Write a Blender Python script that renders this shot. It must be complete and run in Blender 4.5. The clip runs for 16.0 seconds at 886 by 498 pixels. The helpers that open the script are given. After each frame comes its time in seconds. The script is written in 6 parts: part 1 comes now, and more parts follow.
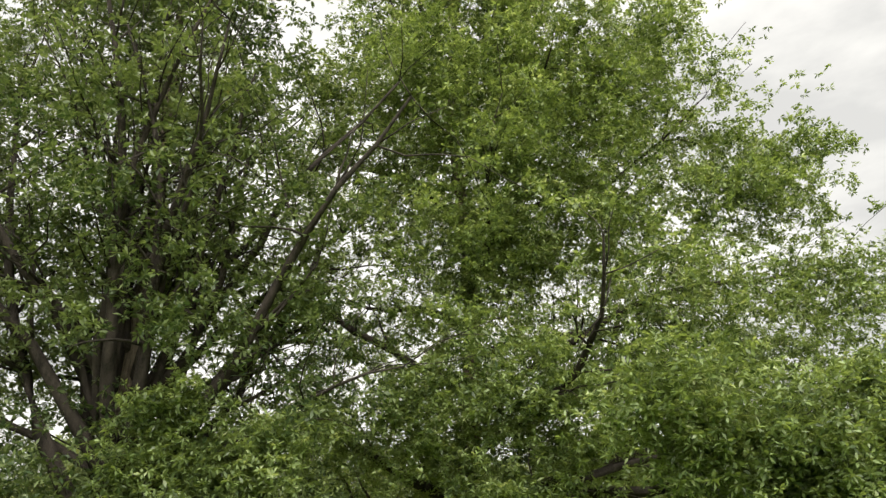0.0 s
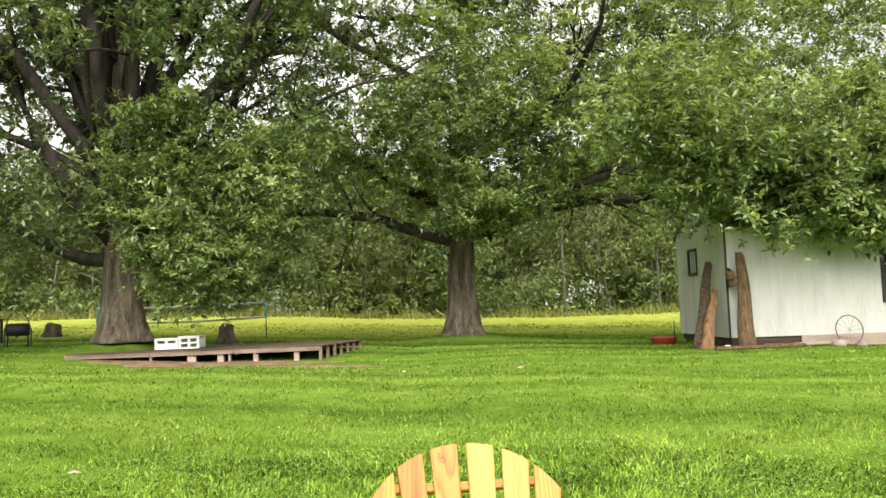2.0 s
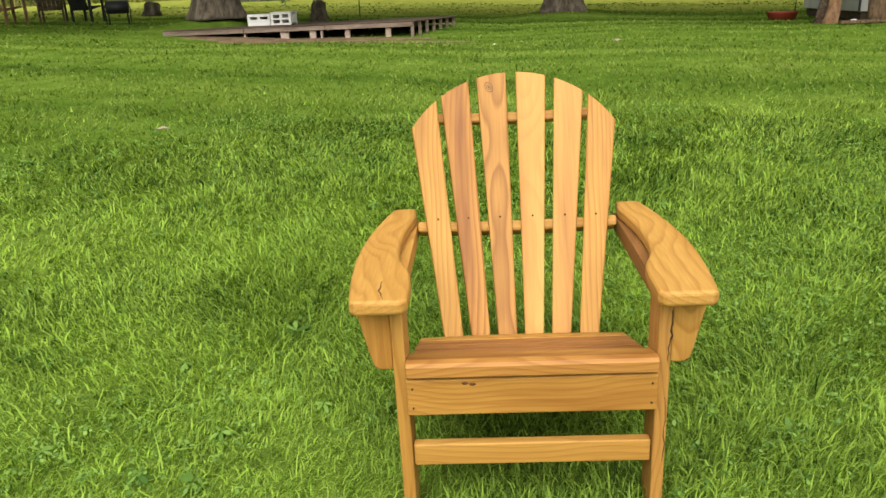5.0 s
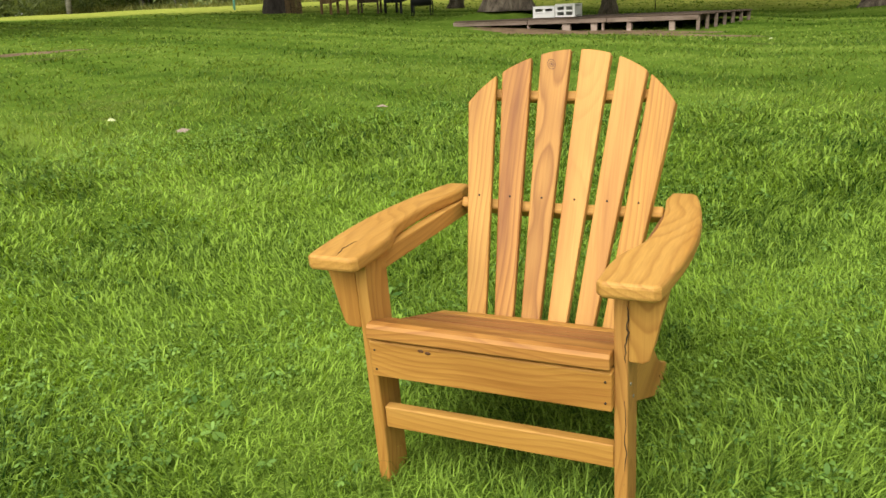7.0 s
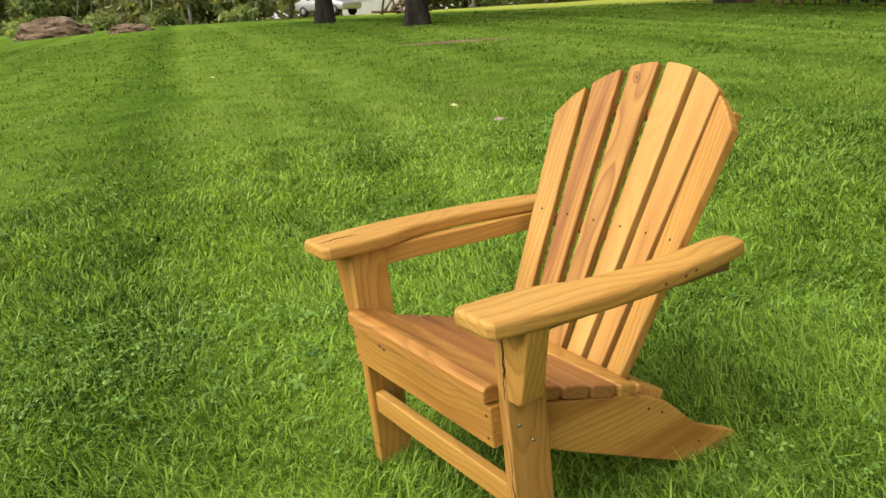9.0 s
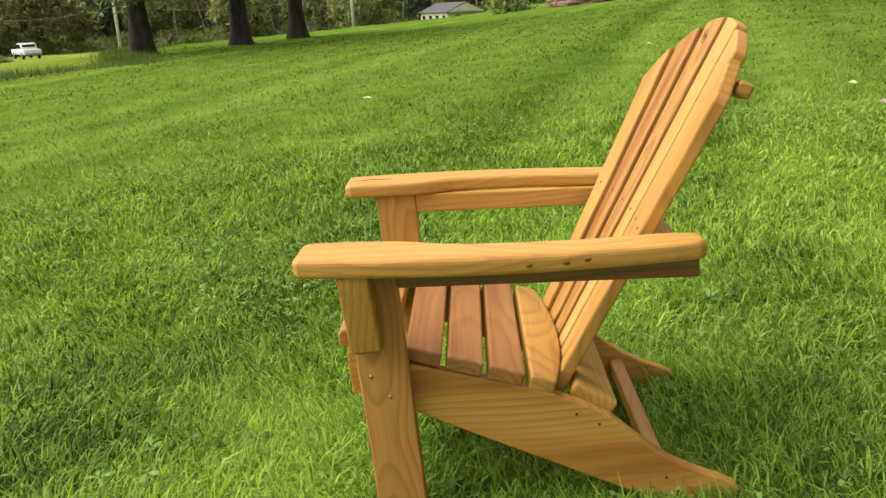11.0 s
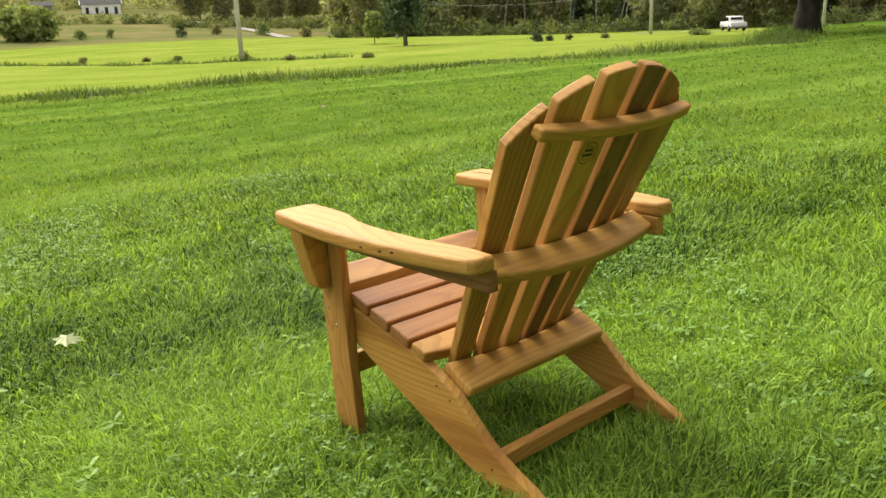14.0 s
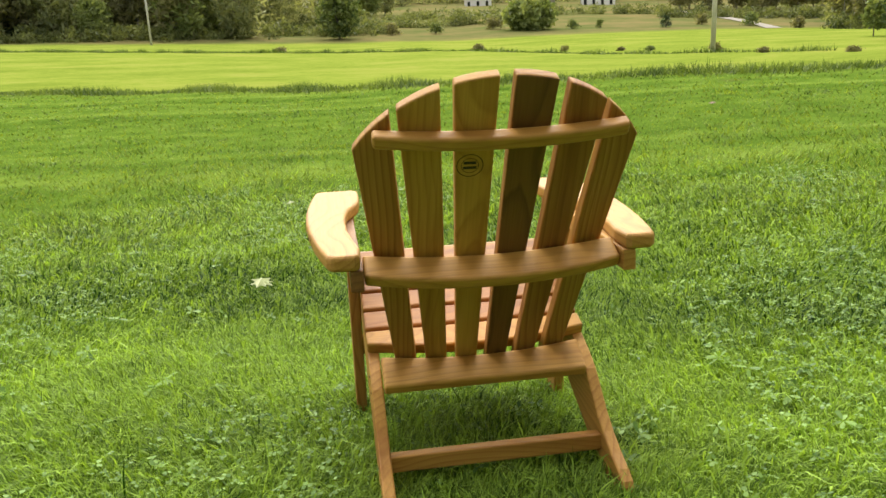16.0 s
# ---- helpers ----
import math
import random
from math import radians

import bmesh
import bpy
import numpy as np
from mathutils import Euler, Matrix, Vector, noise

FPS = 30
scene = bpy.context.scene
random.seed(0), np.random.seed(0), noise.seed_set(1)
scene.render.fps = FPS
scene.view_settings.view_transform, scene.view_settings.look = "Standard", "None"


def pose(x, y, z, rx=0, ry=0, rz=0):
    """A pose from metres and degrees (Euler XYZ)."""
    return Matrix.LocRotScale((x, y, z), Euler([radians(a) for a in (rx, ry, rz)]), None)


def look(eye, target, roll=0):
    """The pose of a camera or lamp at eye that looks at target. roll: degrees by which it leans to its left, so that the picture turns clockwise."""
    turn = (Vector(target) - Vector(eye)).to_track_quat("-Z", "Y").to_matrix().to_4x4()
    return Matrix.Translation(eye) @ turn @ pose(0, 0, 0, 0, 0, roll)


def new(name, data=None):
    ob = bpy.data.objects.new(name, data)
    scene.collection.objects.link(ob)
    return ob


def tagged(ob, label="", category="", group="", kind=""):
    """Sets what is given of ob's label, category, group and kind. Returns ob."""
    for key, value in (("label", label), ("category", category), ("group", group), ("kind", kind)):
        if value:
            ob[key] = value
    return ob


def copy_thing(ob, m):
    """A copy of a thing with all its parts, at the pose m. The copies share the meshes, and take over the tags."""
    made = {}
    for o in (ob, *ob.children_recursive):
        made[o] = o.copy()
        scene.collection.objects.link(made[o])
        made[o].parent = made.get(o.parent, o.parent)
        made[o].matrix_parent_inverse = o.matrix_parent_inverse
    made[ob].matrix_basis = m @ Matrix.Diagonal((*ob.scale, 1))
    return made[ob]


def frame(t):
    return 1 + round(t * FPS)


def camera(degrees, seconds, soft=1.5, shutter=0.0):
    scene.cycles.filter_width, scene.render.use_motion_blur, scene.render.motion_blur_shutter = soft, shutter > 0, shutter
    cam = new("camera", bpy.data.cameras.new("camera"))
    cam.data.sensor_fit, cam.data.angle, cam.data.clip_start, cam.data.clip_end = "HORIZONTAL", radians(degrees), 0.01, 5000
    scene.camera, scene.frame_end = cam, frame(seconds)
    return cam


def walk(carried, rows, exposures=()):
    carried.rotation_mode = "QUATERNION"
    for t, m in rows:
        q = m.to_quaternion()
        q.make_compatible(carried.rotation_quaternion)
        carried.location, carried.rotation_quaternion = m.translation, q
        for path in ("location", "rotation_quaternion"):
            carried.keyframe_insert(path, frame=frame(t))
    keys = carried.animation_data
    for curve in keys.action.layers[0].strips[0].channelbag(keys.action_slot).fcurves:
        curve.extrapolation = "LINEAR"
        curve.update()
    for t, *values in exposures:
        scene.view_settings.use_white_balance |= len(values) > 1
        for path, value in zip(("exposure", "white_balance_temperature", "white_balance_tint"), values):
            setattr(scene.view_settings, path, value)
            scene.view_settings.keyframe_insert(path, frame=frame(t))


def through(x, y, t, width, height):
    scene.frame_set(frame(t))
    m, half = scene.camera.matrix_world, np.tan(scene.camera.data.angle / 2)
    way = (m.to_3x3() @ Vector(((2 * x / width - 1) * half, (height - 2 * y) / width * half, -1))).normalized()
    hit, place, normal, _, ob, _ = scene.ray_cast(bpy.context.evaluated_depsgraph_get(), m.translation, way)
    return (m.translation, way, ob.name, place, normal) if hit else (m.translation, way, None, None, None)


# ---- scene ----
# ---- camera ----
cam = camera(57.76, 16.0)
PATH = [
    (0, (-0.192, -1.702, 1.408), (-0.0582, 0.1146, 2.2348), -2.16),
    (0.5, (-0.195, -1.704, 1.395), (-0.0631, 0.1805, 2.0528), -2.15),
    (1, (-0.199, -1.704, 1.377), (-0.0671, 0.2278, 1.8790), -2.18),
    (1.5, (-0.202, -1.707, 1.356), (-0.0680, 0.2619, 1.6828), -2.18),
    (2, (-0.206, -1.711, 1.332), (-0.0700, 0.2792, 1.4798), -2.14),
    (2.5, (-0.211, -1.710, 1.305), (-0.0715, 0.2855, 1.3012), -2.11),
    (3, (-0.217, -1.710, 1.272), (-0.0724, 0.2805, 1.1366), -2.13),
    (3.5, (-0.218, -1.687, 1.227), (-0.0880, 0.2909, 0.9575), -2.12),
    (4, (-0.196, -1.636, 1.190), (-0.1580, 0.3179, 0.7670), -2.23),
    (4.5, (-0.145, -1.597, 1.161), (-0.1822, 0.3245, 0.6076), -2.38),
    (4.7, (-0.113, -1.579, 1.150), (-0.1877, 0.3309, 0.5607), -2.48),
    (6.8, (0.526, -1.439, 1.070), (-0.2141, 0.3250, 0.4862), -2.63),
    (7, (0.600, -1.411, 1.055), (-0.2311, 0.3132, 0.4747), -2.59),
    (7.5, (0.823, -1.312, 1.074), (-0.1929, 0.3113, 0.4974), -2.80),
    (8, (1.022, -1.141, 1.075), (-0.2074, 0.3285, 0.5014), -2.96),
    (8.5, (1.205, -0.996, 1.064), (-0.2353, 0.2712, 0.4988), -2.87),
    (9, (1.355, -0.785, 1.058), (-0.2704, 0.2377, 0.5005), -2.67),
    (9.2, (1.397, -0.677, 1.043), (-0.2865, 0.2483, 0.4850), -2.65),
    (11.3, (1.660, 0.405, 0.967), (-0.2307, 0.0878, 0.3980), -2.47),
    (11.5, (1.674, 0.512, 0.972), (-0.1914, 0.0634, 0.4063), -2.44),
    (12, (1.638, 0.802, 0.978), (-0.1389, 0.0784, 0.4125), -2.59),
    (12.5, (1.633, 1.068, 0.984), (-0.0326, 0.1115, 0.4264), -2.41),
    (13, (1.606, 1.330, 1.001), (0.0569, 0.1924, 0.4457), -2.30),
    (13.5, (1.471, 1.559, 1.009), (0.0476, 0.2709, 0.4478), -2.40),
    (14, (1.295, 1.683, 1.032), (0.0680, 0.2075, 0.4670), -2.39),
    (14.5, (1.101, 1.795, 1.037), (0.0794, 0.1712, 0.4741), -2.37),
    (15, (0.871, 1.953, 1.027), (0.1136, 0.1863, 0.4745), -2.48),
    (15.5, (0.605, 2.052, 1.006), (0.1454, 0.1833, 0.4607), -2.45),
    (16, (0.288, 2.131, 1.011), (0.0584, 0.2190, 0.4707), -2.59),
]
walk(cam, [(t, look(eye, target, roll)) for t, eye, target, roll in PATH],
     [(0.0, 1.34), (0.6, 1.52), (1.5, 1.82), (2.5, 1.68), (3.5, 1.38), (4.5, 1.02), (9.0, 1.04), (12.0, 1.36), (16.0, 1.4)])

# ---- daylight: a high overcast with brighter gaps ----
SUN_AZ, SUN_EL = 182.0, 46.0   # compass-like turn round z from +y, height in degrees
world = bpy.data.worlds.new("sky")
scene.world = world
world.use_nodes = True
wn, wl = world.node_tree.nodes, world.node_tree.links
wn.clear()
w_out, w_bg = wn.new("ShaderNodeOutputWorld"), wn.new("ShaderNodeBackground")
sky = wn.new("ShaderNodeTexSky")
sky.sky_type, sky.sun_disc = "NISHITA", False
sky.sun_elevation, sky.sun_rotation = radians(SUN_EL), radians(SUN_AZ)
sky.dust_density, sky.air_density = 3.0, 1.0
w_tc, w_map, w_noise = wn.new("ShaderNodeTexCoord"), wn.new("ShaderNodeMapping"), wn.new("ShaderNodeTexNoise")
w_ramp, w_mix = wn.new("ShaderNodeValToRGB"), wn.new("ShaderNodeMix")
w_map.inputs["Scale"].default_value = (1.0, 1.0, 2.6)
w_noise.inputs["Scale"].default_value, w_noise.inputs["Detail"].default_value = 2.2, 7.0
w_noise.inputs["Roughness"].default_value = 0.55
w_ramp.color_ramp.elements[0].position, w_ramp.color_ramp.elements[1].position = 0.36, 0.62
w_ramp.color_ramp.elements[0].color = (3.15, 3.11, 2.98, 1)
w_ramp.color_ramp.elements[1].color = (5.5, 5.35, 5.0, 1)
w_mix.data_type = "RGBA"
w_mix.inputs[0].default_value = 0.97
w_bg.inputs["Strength"].default_value = 0.1
wl.new(w_tc.outputs["Generated"], w_map.inputs["Vector"])
wl.new(w_map.outputs["Vector"], w_noise.inputs["Vector"])
wl.new(w_noise.outputs["Fac"], w_ramp.inputs["Fac"])
wl.new(sky.outputs["Color"], w_mix.inputs[6])
wl.new(w_ramp.outputs["Color"], w_mix.inputs[7])
wl.new(w_mix.outputs[2], w_bg.inputs["Color"])
wl.new(w_bg.outputs["Background"], w_out.inputs["Surface"])

sun_data = bpy.data.lights.new("sun", "SUN")
sun_data.energy, sun_data.angle, sun_data.color = 2.95, radians(70), (1.0, 0.95, 0.86)
sun = new("sun", sun_data)
az, el = radians(SUN_AZ), radians(SUN_EL)
sun.matrix_world = look((math.sin(az) * 40 * math.cos(el), math.cos(az) * 40 * math.cos(el), 40 * math.sin(el)), (0, 0, 0))

# ---- materials ----
def nodes_of(name, rough=0.7, spec=0.3):
    m = bpy.data.materials.new(name)
    m.use_nodes = True
    n, l = m.node_tree.nodes, m.node_tree.links
    b = n["Principled BSDF"]
    b.inputs["Roughness"].default_value = rough
    b.inputs["Specular IOR Level"].default_value = spec
    return m, n, l, b


def ramp_node(n, stops):
    r = n.new("ShaderNodeValToRGB")
    e = r.color_ramp.elements
    e[0].position, e[0].color = stops[0][0], (*stops[0][1], 1)
    e[1].position, e[1].color = stops[-1][0], (*stops[-1][1], 1)
    for pos, c in stops[1:-1]:
        k = e.new(pos)
        k.color = (*c, 1)
    return r


def noise_node(n, l, vec, scale, detail=4.0, rough=0.55, distort=0.0):
    t = n.new("ShaderNodeTexNoise")
    t.inputs["Scale"].default_value, t.inputs["Detail"].default_value = scale, detail
    t.inputs["Roughness"].default_value, t.inputs["Distortion"].default_value = rough, distort
    l.new(vec, t.inputs["Vector"])
    return t


def mix_rgb(n, l, fac, a, b, mode="MIX"):
    m = n.new("ShaderNodeMix")
    m.data_type, m.blend_type = "RGBA", mode
    for sock, v in ((m.inputs[0], fac), (m.inputs[6], a), (m.inputs[7], b)):
        if isinstance(v, bpy.types.NodeSocket):
            l.new(v, sock)
        elif isinstance(v, (int, float)):
            sock.default_value = v
        else:
            sock.default_value = (*v, 1)
    return m.outputs[2]


def math_node(n, l, op, a, b=None, clamp=False):
    m = n.new("ShaderNodeMath")
    m.operation, m.use_clamp = op, clamp
    for sock, v in ((m.inputs[0], a), (m.inputs[1], b)):
        if isinstance(v, bpy.types.NodeSocket):
            l.new(v, sock)
        elif v is not None:
            sock.default_value = v
    return m.outputs[0]


def bump_to(n, l, b, height, strength, dist):
    k = n.new("ShaderNodeBump")
    k.inputs["Strength"].default_value, k.inputs["Distance"].default_value = strength, dist
    l.new(height, k.inputs["Height"])
    l.new(k.outputs["Normal"], b.inputs["Normal"])


def coords(n, l, scale=(1, 1, 1), shift=0.0):
    """Object coordinates, each object shifted by its own random number."""
    tc, mp = n.new("ShaderNodeTexCoord"), n.new("ShaderNodeMapping")
    mp.inputs["Scale"].default_value = scale
    vec = tc.outputs["Object"]
    if shift:
        info, add, mul = n.new("ShaderNodeObjectInfo"), n.new("ShaderNodeVectorMath"), n.new("ShaderNodeVectorMath")
        mul.operation, add.operation = "SCALE", "ADD"
        mul.inputs[0].default_value = (shift, shift * 0.31, shift * 0.17)
        l.new(info.outputs["Random"], mul.inputs["Scale"])
        l.new(vec, add.inputs[0])
        l.new(mul.outputs[0], add.inputs[1])
        vec = add.outputs[0]
    l.new(vec, mp.inputs["Vector"])
    return mp.outputs["Vector"]


def oiled_wood(name, dark, mid, light, rough=0.5, contrast=0.5, streak=0.55):
    """Planed softwood with its grain along local x."""
    m, n, l, b = nodes_of(name, rough, 0.28)
    v = coords(n, l, (1, 1, 1), 7.0)
    stretch = n.new("ShaderNodeMapping")
    stretch.inputs["Scale"].default_value = (1.5, 15.0, 10.0)
    l.new(v, stretch.inputs["Vector"])
    # growth rings round a pith that wanders along the board
    swirl = noise_node(n, l, stretch.outputs["Vector"], 0.8, 2.0, 0.5, 0.3)
    info = n.new("ShaderNodeObjectInfo")
    axes = n.new("ShaderNodeSeparateXYZ")
    tc2 = n.new("ShaderNodeTexCoord")
    l.new(tc2.outputs["Object"], axes.inputs[0])
    bow = n.new("ShaderNodeTexNoise")
    bow.noise_dimensions = "1D"
    bow.inputs["Scale"].default_value, bow.inputs["Detail"].default_value = 2.2, 1.0
    along = math_node(n, l, "ADD", axes.outputs["X"], math_node(n, l, "MULTIPLY", info.outputs["Random"], 37.0))
    l.new(along, bow.inputs["W"])
    aside = math_node(n, l, "MULTIPLY_ADD", info.outputs["Random"], 0.12)
    aside.node.inputs[2].default_value = -0.06
    dy = math_node(n, l, "ADD", axes.outputs["Y"], aside)
    depth = math_node(n, l, "MULTIPLY_ADD", bow.outputs["Fac"], 0.09)
    depth.node.inputs[2].default_value = 0.012
    dz = math_node(n, l, "ADD", axes.outputs["Z"], depth)
    r2 = math_node(n, l, "ADD", math_node(n, l, "MULTIPLY", dy, dy), math_node(n, l, "MULTIPLY", dz, dz))
    rad = math_node(n, l, "ADD", math_node(n, l, "SQRT", r2), math_node(n, l, "MULTIPLY", swirl.outputs["Fac"], 0.035))
    turn = math_node(n, l, "FRACT", math_node(n, l, "MULTIPLY", rad, 74.0))
    ring_ramp = ramp_node(n, [(0.0, (0.1, 0.1, 0.1)), (0.45, (0.25, 0.25, 0.25)), (0.82, (1, 1, 1)), (0.97, (0.1, 0.1, 0.1))])
    l.new(turn, ring_ramp.inputs["Fac"])
    rings = ring_ramp.outputs["Color"]
    fine_map = n.new("ShaderNodeMapping")
    fine_map.inputs["Scale"].default_value = (6, 220, 220)
    l.new(v, fine_map.inputs["Vector"])
    fine = noise_node(n, l, fine_map.outputs["Vector"], 1.0, 3.0, 0.6)
    broad = noise_node(n, l, stretch.outputs["Vector"], 0.5, 4.0, 0.6)
    patchy = noise_node(n, l, stretch.outputs["Vector"], 0.32, 2.0, 0.5)
    tone = ramp_node(n, [(0.3, dark), (0.44, mid), (0.68, light)])
    l.new(broad.outputs["Fac"], tone.inputs["Fac"])
    late = mix_rgb(n, l, math_node(n, l, "MULTIPLY", rings, math_node(n, l, "MULTIPLY", patchy.outputs["Fac"], contrast * 1.5)), tone.outputs["Color"], dark)
    grain = mix_rgb(n, l, math_node(n, l, "MULTIPLY", fine.outputs["Fac"], streak), late, tuple(c * 0.62 for c in dark))
    hsv = n.new("ShaderNodeHueSaturation")
    vary = n.new("ShaderNodeMapRange")
    vary.inputs["To Min"].default_value, vary.inputs["To Max"].default_value = 0.93, 1.07
    l.new(info.outputs["Random"], vary.inputs["Value"])
    l.new(vary.outputs["Result"], hsv.inputs["Value"])
    l.new(grain, hsv.inputs["Color"])
    l.new(hsv.outputs["Color"], b.inputs["Base Color"])
    height = math_node(n, l, "ADD", math_node(n, l, "MULTIPLY", rings, 0.2), fine.outputs["Fac"])
    bump_to(n, l, b, height, 0.4, 0.0014)
    rr = n.new("ShaderNodeMapRange")
    rr.inputs["To Min"].default_value, rr.inputs["To Max"].default_value = rough - 0.08, rough + 0.16
    l.new(broad.outputs["Fac"], rr.inputs["Value"])
    l.new(rr.outputs["Result"], b.inputs["Roughness"])
    return m


def rough_surface(name, stops, scale, stretch=(1, 1, 1), rough=0.85, bump=0.5, dist=0.02, detail=6.0, spec=0.2, shift=5.0):
    m, n, l, b = nodes_of(name, rough, spec)
    v = coords(n, l, stretch, shift)
    a = noise_node(n, l, v, scale, detail, 0.62)
    c = noise_node(n, l, v, scale * 7.3, 3.0, 0.6)
    r = ramp_node(n, stops)
    s = math_node(n, l, "MULTIPLY_ADD", c.outputs["Fac"], 0.4)
    s.node.inputs[2].default_value = -0.2
    l.new(math_node(n, l, "ADD", a.outputs["Fac"], s), r.inputs["Fac"])
    l.new(r.outputs["Color"], b.inputs["Base Color"])
    bump_to(n, l, b, math_node(n, l, "ADD", a.outputs["Fac"], c.outputs["Fac"]), bump, dist)
    return m


def swaths(n, l, place):
    """Light and dark bands that the mower left, each about a metre wide, running a little off the world's x."""
    across = n.new("ShaderNodeVectorMath")
    across.operation = "DOT_PRODUCT"
    across.inputs[1].default_value = (0.26, 0.965, 0)
    l.new(place, across.inputs[0])
    wander = noise_node(n, l, place, 0.35, 2.0, 0.5)
    w = math_node(n, l, "ADD", across.outputs["Value"], math_node(n, l, "MULTIPLY", wander.outputs["Fac"], 0.9))
    band = n.new("ShaderNodeTexNoise")
    band.noise_dimensions = "1D"
    band.inputs["Scale"].default_value, band.inputs["Detail"].default_value = 0.85, 1.0
    l.new(w, band.inputs["W"])
    return band.outputs["Fac"]


def foliage(name, dark, light, through=0.35, patch=0.35, rough=0.55, odd=None, spec=0.25, mown=False, odd_at=0.955, tint=(1.25, 1.15, 0.5)):
    """Leaves or blades: a leaf's own random tone, in patches of a larger tone, with light through them."""
    m, n, l, b = nodes_of(name, rough, spec)
    geo = n.new("ShaderNodeNewGeometry")
    tc = n.new("ShaderNodeTexCoord")
    big = noise_node(n, l, tc.outputs["Object"], patch, 3.0, 0.6)
    spread = n.new("ShaderNodeMapRange")
    spread.inputs["From Min"].default_value, spread.inputs["From Max"].default_value = 0.33, 0.67
    tone = big.outputs["Fac"]
    if mown:
        # long faint swaths left by the mower, and small tufts
        swath = swaths(n, l, tc.outputs["Object"])
        tuft_tone = noise_node(n, l, tc.outputs["Object"], 3.2, 2.0, 0.5)
        tone = math_node(n, l, "MULTIPLY", math_node(n, l, "ADD", math_node(n, l, "ADD", math_node(n, l, "MULTIPLY", tone, 0.6), math_node(n, l, "MULTIPLY", swath, 0.9)), math_node(n, l, "MULTIPLY", tuft_tone.outputs["Fac"], 0.7)), 0.3636)
        spread.inputs["From Min"].default_value, spread.inputs["From Max"].default_value = 0.26, 0.54
    l.new(tone, spread.inputs["Value"])
    mixf = math_node(n, l, "ADD", math_node(n, l, "MULTIPLY", geo.outputs["Random Per Island"], 0.55), math_node(n, l, "MULTIPLY", spread.outputs["Result"], 0.45))
    stops = [(0.2, dark), (0.78, light)]
    if odd:
        stops += [(odd_at, light), (odd_at + 0.03, odd)]
    r = ramp_node(n, stops)
    l.new(mixf, r.inputs["Fac"])
    l.new(r.outputs["Color"], b.inputs["Base Color"])
    tr, mx = n.new("ShaderNodeBsdfTranslucent"), n.new("ShaderNodeMixShader")
    warm = mix_rgb(n, l, 1.0, r.outputs["Color"], tint, "MULTIPLY")
    l.new(warm, tr.inputs["Color"])
    mx.inputs["Fac"].default_value = through
    l.new(b.outputs["BSDF"], mx.inputs[1])
    l.new(tr.outputs["BSDF"], mx.inputs[2])
    l.new(mx.outputs["Shader"], n["Material Output"].inputs["Surface"])
    return m


def plain(name, color, rough=0.5, metal=0.0, spec=0.4, grime=0.15, scale=6.0):
    m, n, l, b = nodes_of(name, rough, spec)
    b.inputs["Metallic"].default_value = metal
    v = coords(n, l, (1, 1, 1), 3.0)
    a = noise_node(n, l, v, scale, 5.0, 0.6)
    c = mix_rgb(n, l, math_node(n, l, "MULTIPLY", a.outputs["Fac"], grime), color, tuple(k * 0.45 for k in color))
    l.new(c, b.inputs["Base Color"])
    bump_to(n, l, b, a.outputs["Fac"], 0.1, 0.003)
    return m


WOOD_GOLD = oiled_wood("golden oiled cedar", (0.27, 0.105, 0.02), (0.54, 0.285, 0.06), (0.64, 0.37, 0.092), contrast=0.6)
WOOD_PALE = oiled_wood("pale yellow cedar", (0.34, 0.145, 0.034), (0.52, 0.275, 0.07), (0.6, 0.345, 0.1), contrast=0.4)
WOOD_TAN = oiled_wood("tan oiled cedar", (0.22, 0.082, 0.018), (0.46, 0.222, 0.05), (0.56, 0.305, 0.08), contrast=0.75)
WOOD_PINK = oiled_wood("reddish oiled cedar", (0.2, 0.072, 0.02), (0.385, 0.168, 0.046), (0.47, 0.235, 0.072), contrast=0.65)
WOOD_DARK = oiled_wood("dark brown cedar", (0.084, 0.035, 0.0126), (0.21, 0.091, 0.028), (0.336, 0.161, 0.0504), contrast=0.7)
KNOT = plain("dark knot", (0.119, 0.049, 0.0175), 0.6, grime=0.5, scale=80)
SCREW = plain("steel screw head", (0.35, 0.336, 0.308), 0.35, 0.9)
CHAR = plain("burnt mark", (0.035, 0.021, 0.0105), 0.7)
BARK = rough_surface("oak bark", [(0.3, (0.035, 0.028, 0.021)), (0.5, (0.135, 0.11, 0.083)), (0.72, (0.27, 0.225, 0.17))], 7.0, (1, 1, 0.16), 0.95, 1.0, 0.06)
# Bark of limbs and shade-tree trunks, with crown shade darkened into its colour.
SHADED_BARK = rough_surface("shade-dark bark", [(0.3, (0.014, 0.012, 0.01)), (0.7, (0.06, 0.05, 0.042))], 6.0, (1, 1, 0.4), 0.95, 0.7, 0.03)
BARK_FAR = rough_surface("grey bark", [(0.3, (0.049, 0.042, 0.035)), (0.7, (0.168, 0.154, 0.133))], 5.0, (1, 1, 0.2), 0.95, 0.6, 0.04)
BIRCH = rough_surface("pale bark", [(0.3, (0.126, 0.112, 0.091)), (0.6, (0.294, 0.28, 0.245))], 3.0, (1, 1, 2.0), 0.9, 0.4, 0.02)
LEAF_OAK = foliage("oak leaves", (0.055, 0.09, 0.03), (0.31, 0.4, 0.165), 0.48, 0.9, 0.36, (0.48, 0.55, 0.32), 0.55, odd_at=0.8, tint=(1.15, 1.1, 0.5))
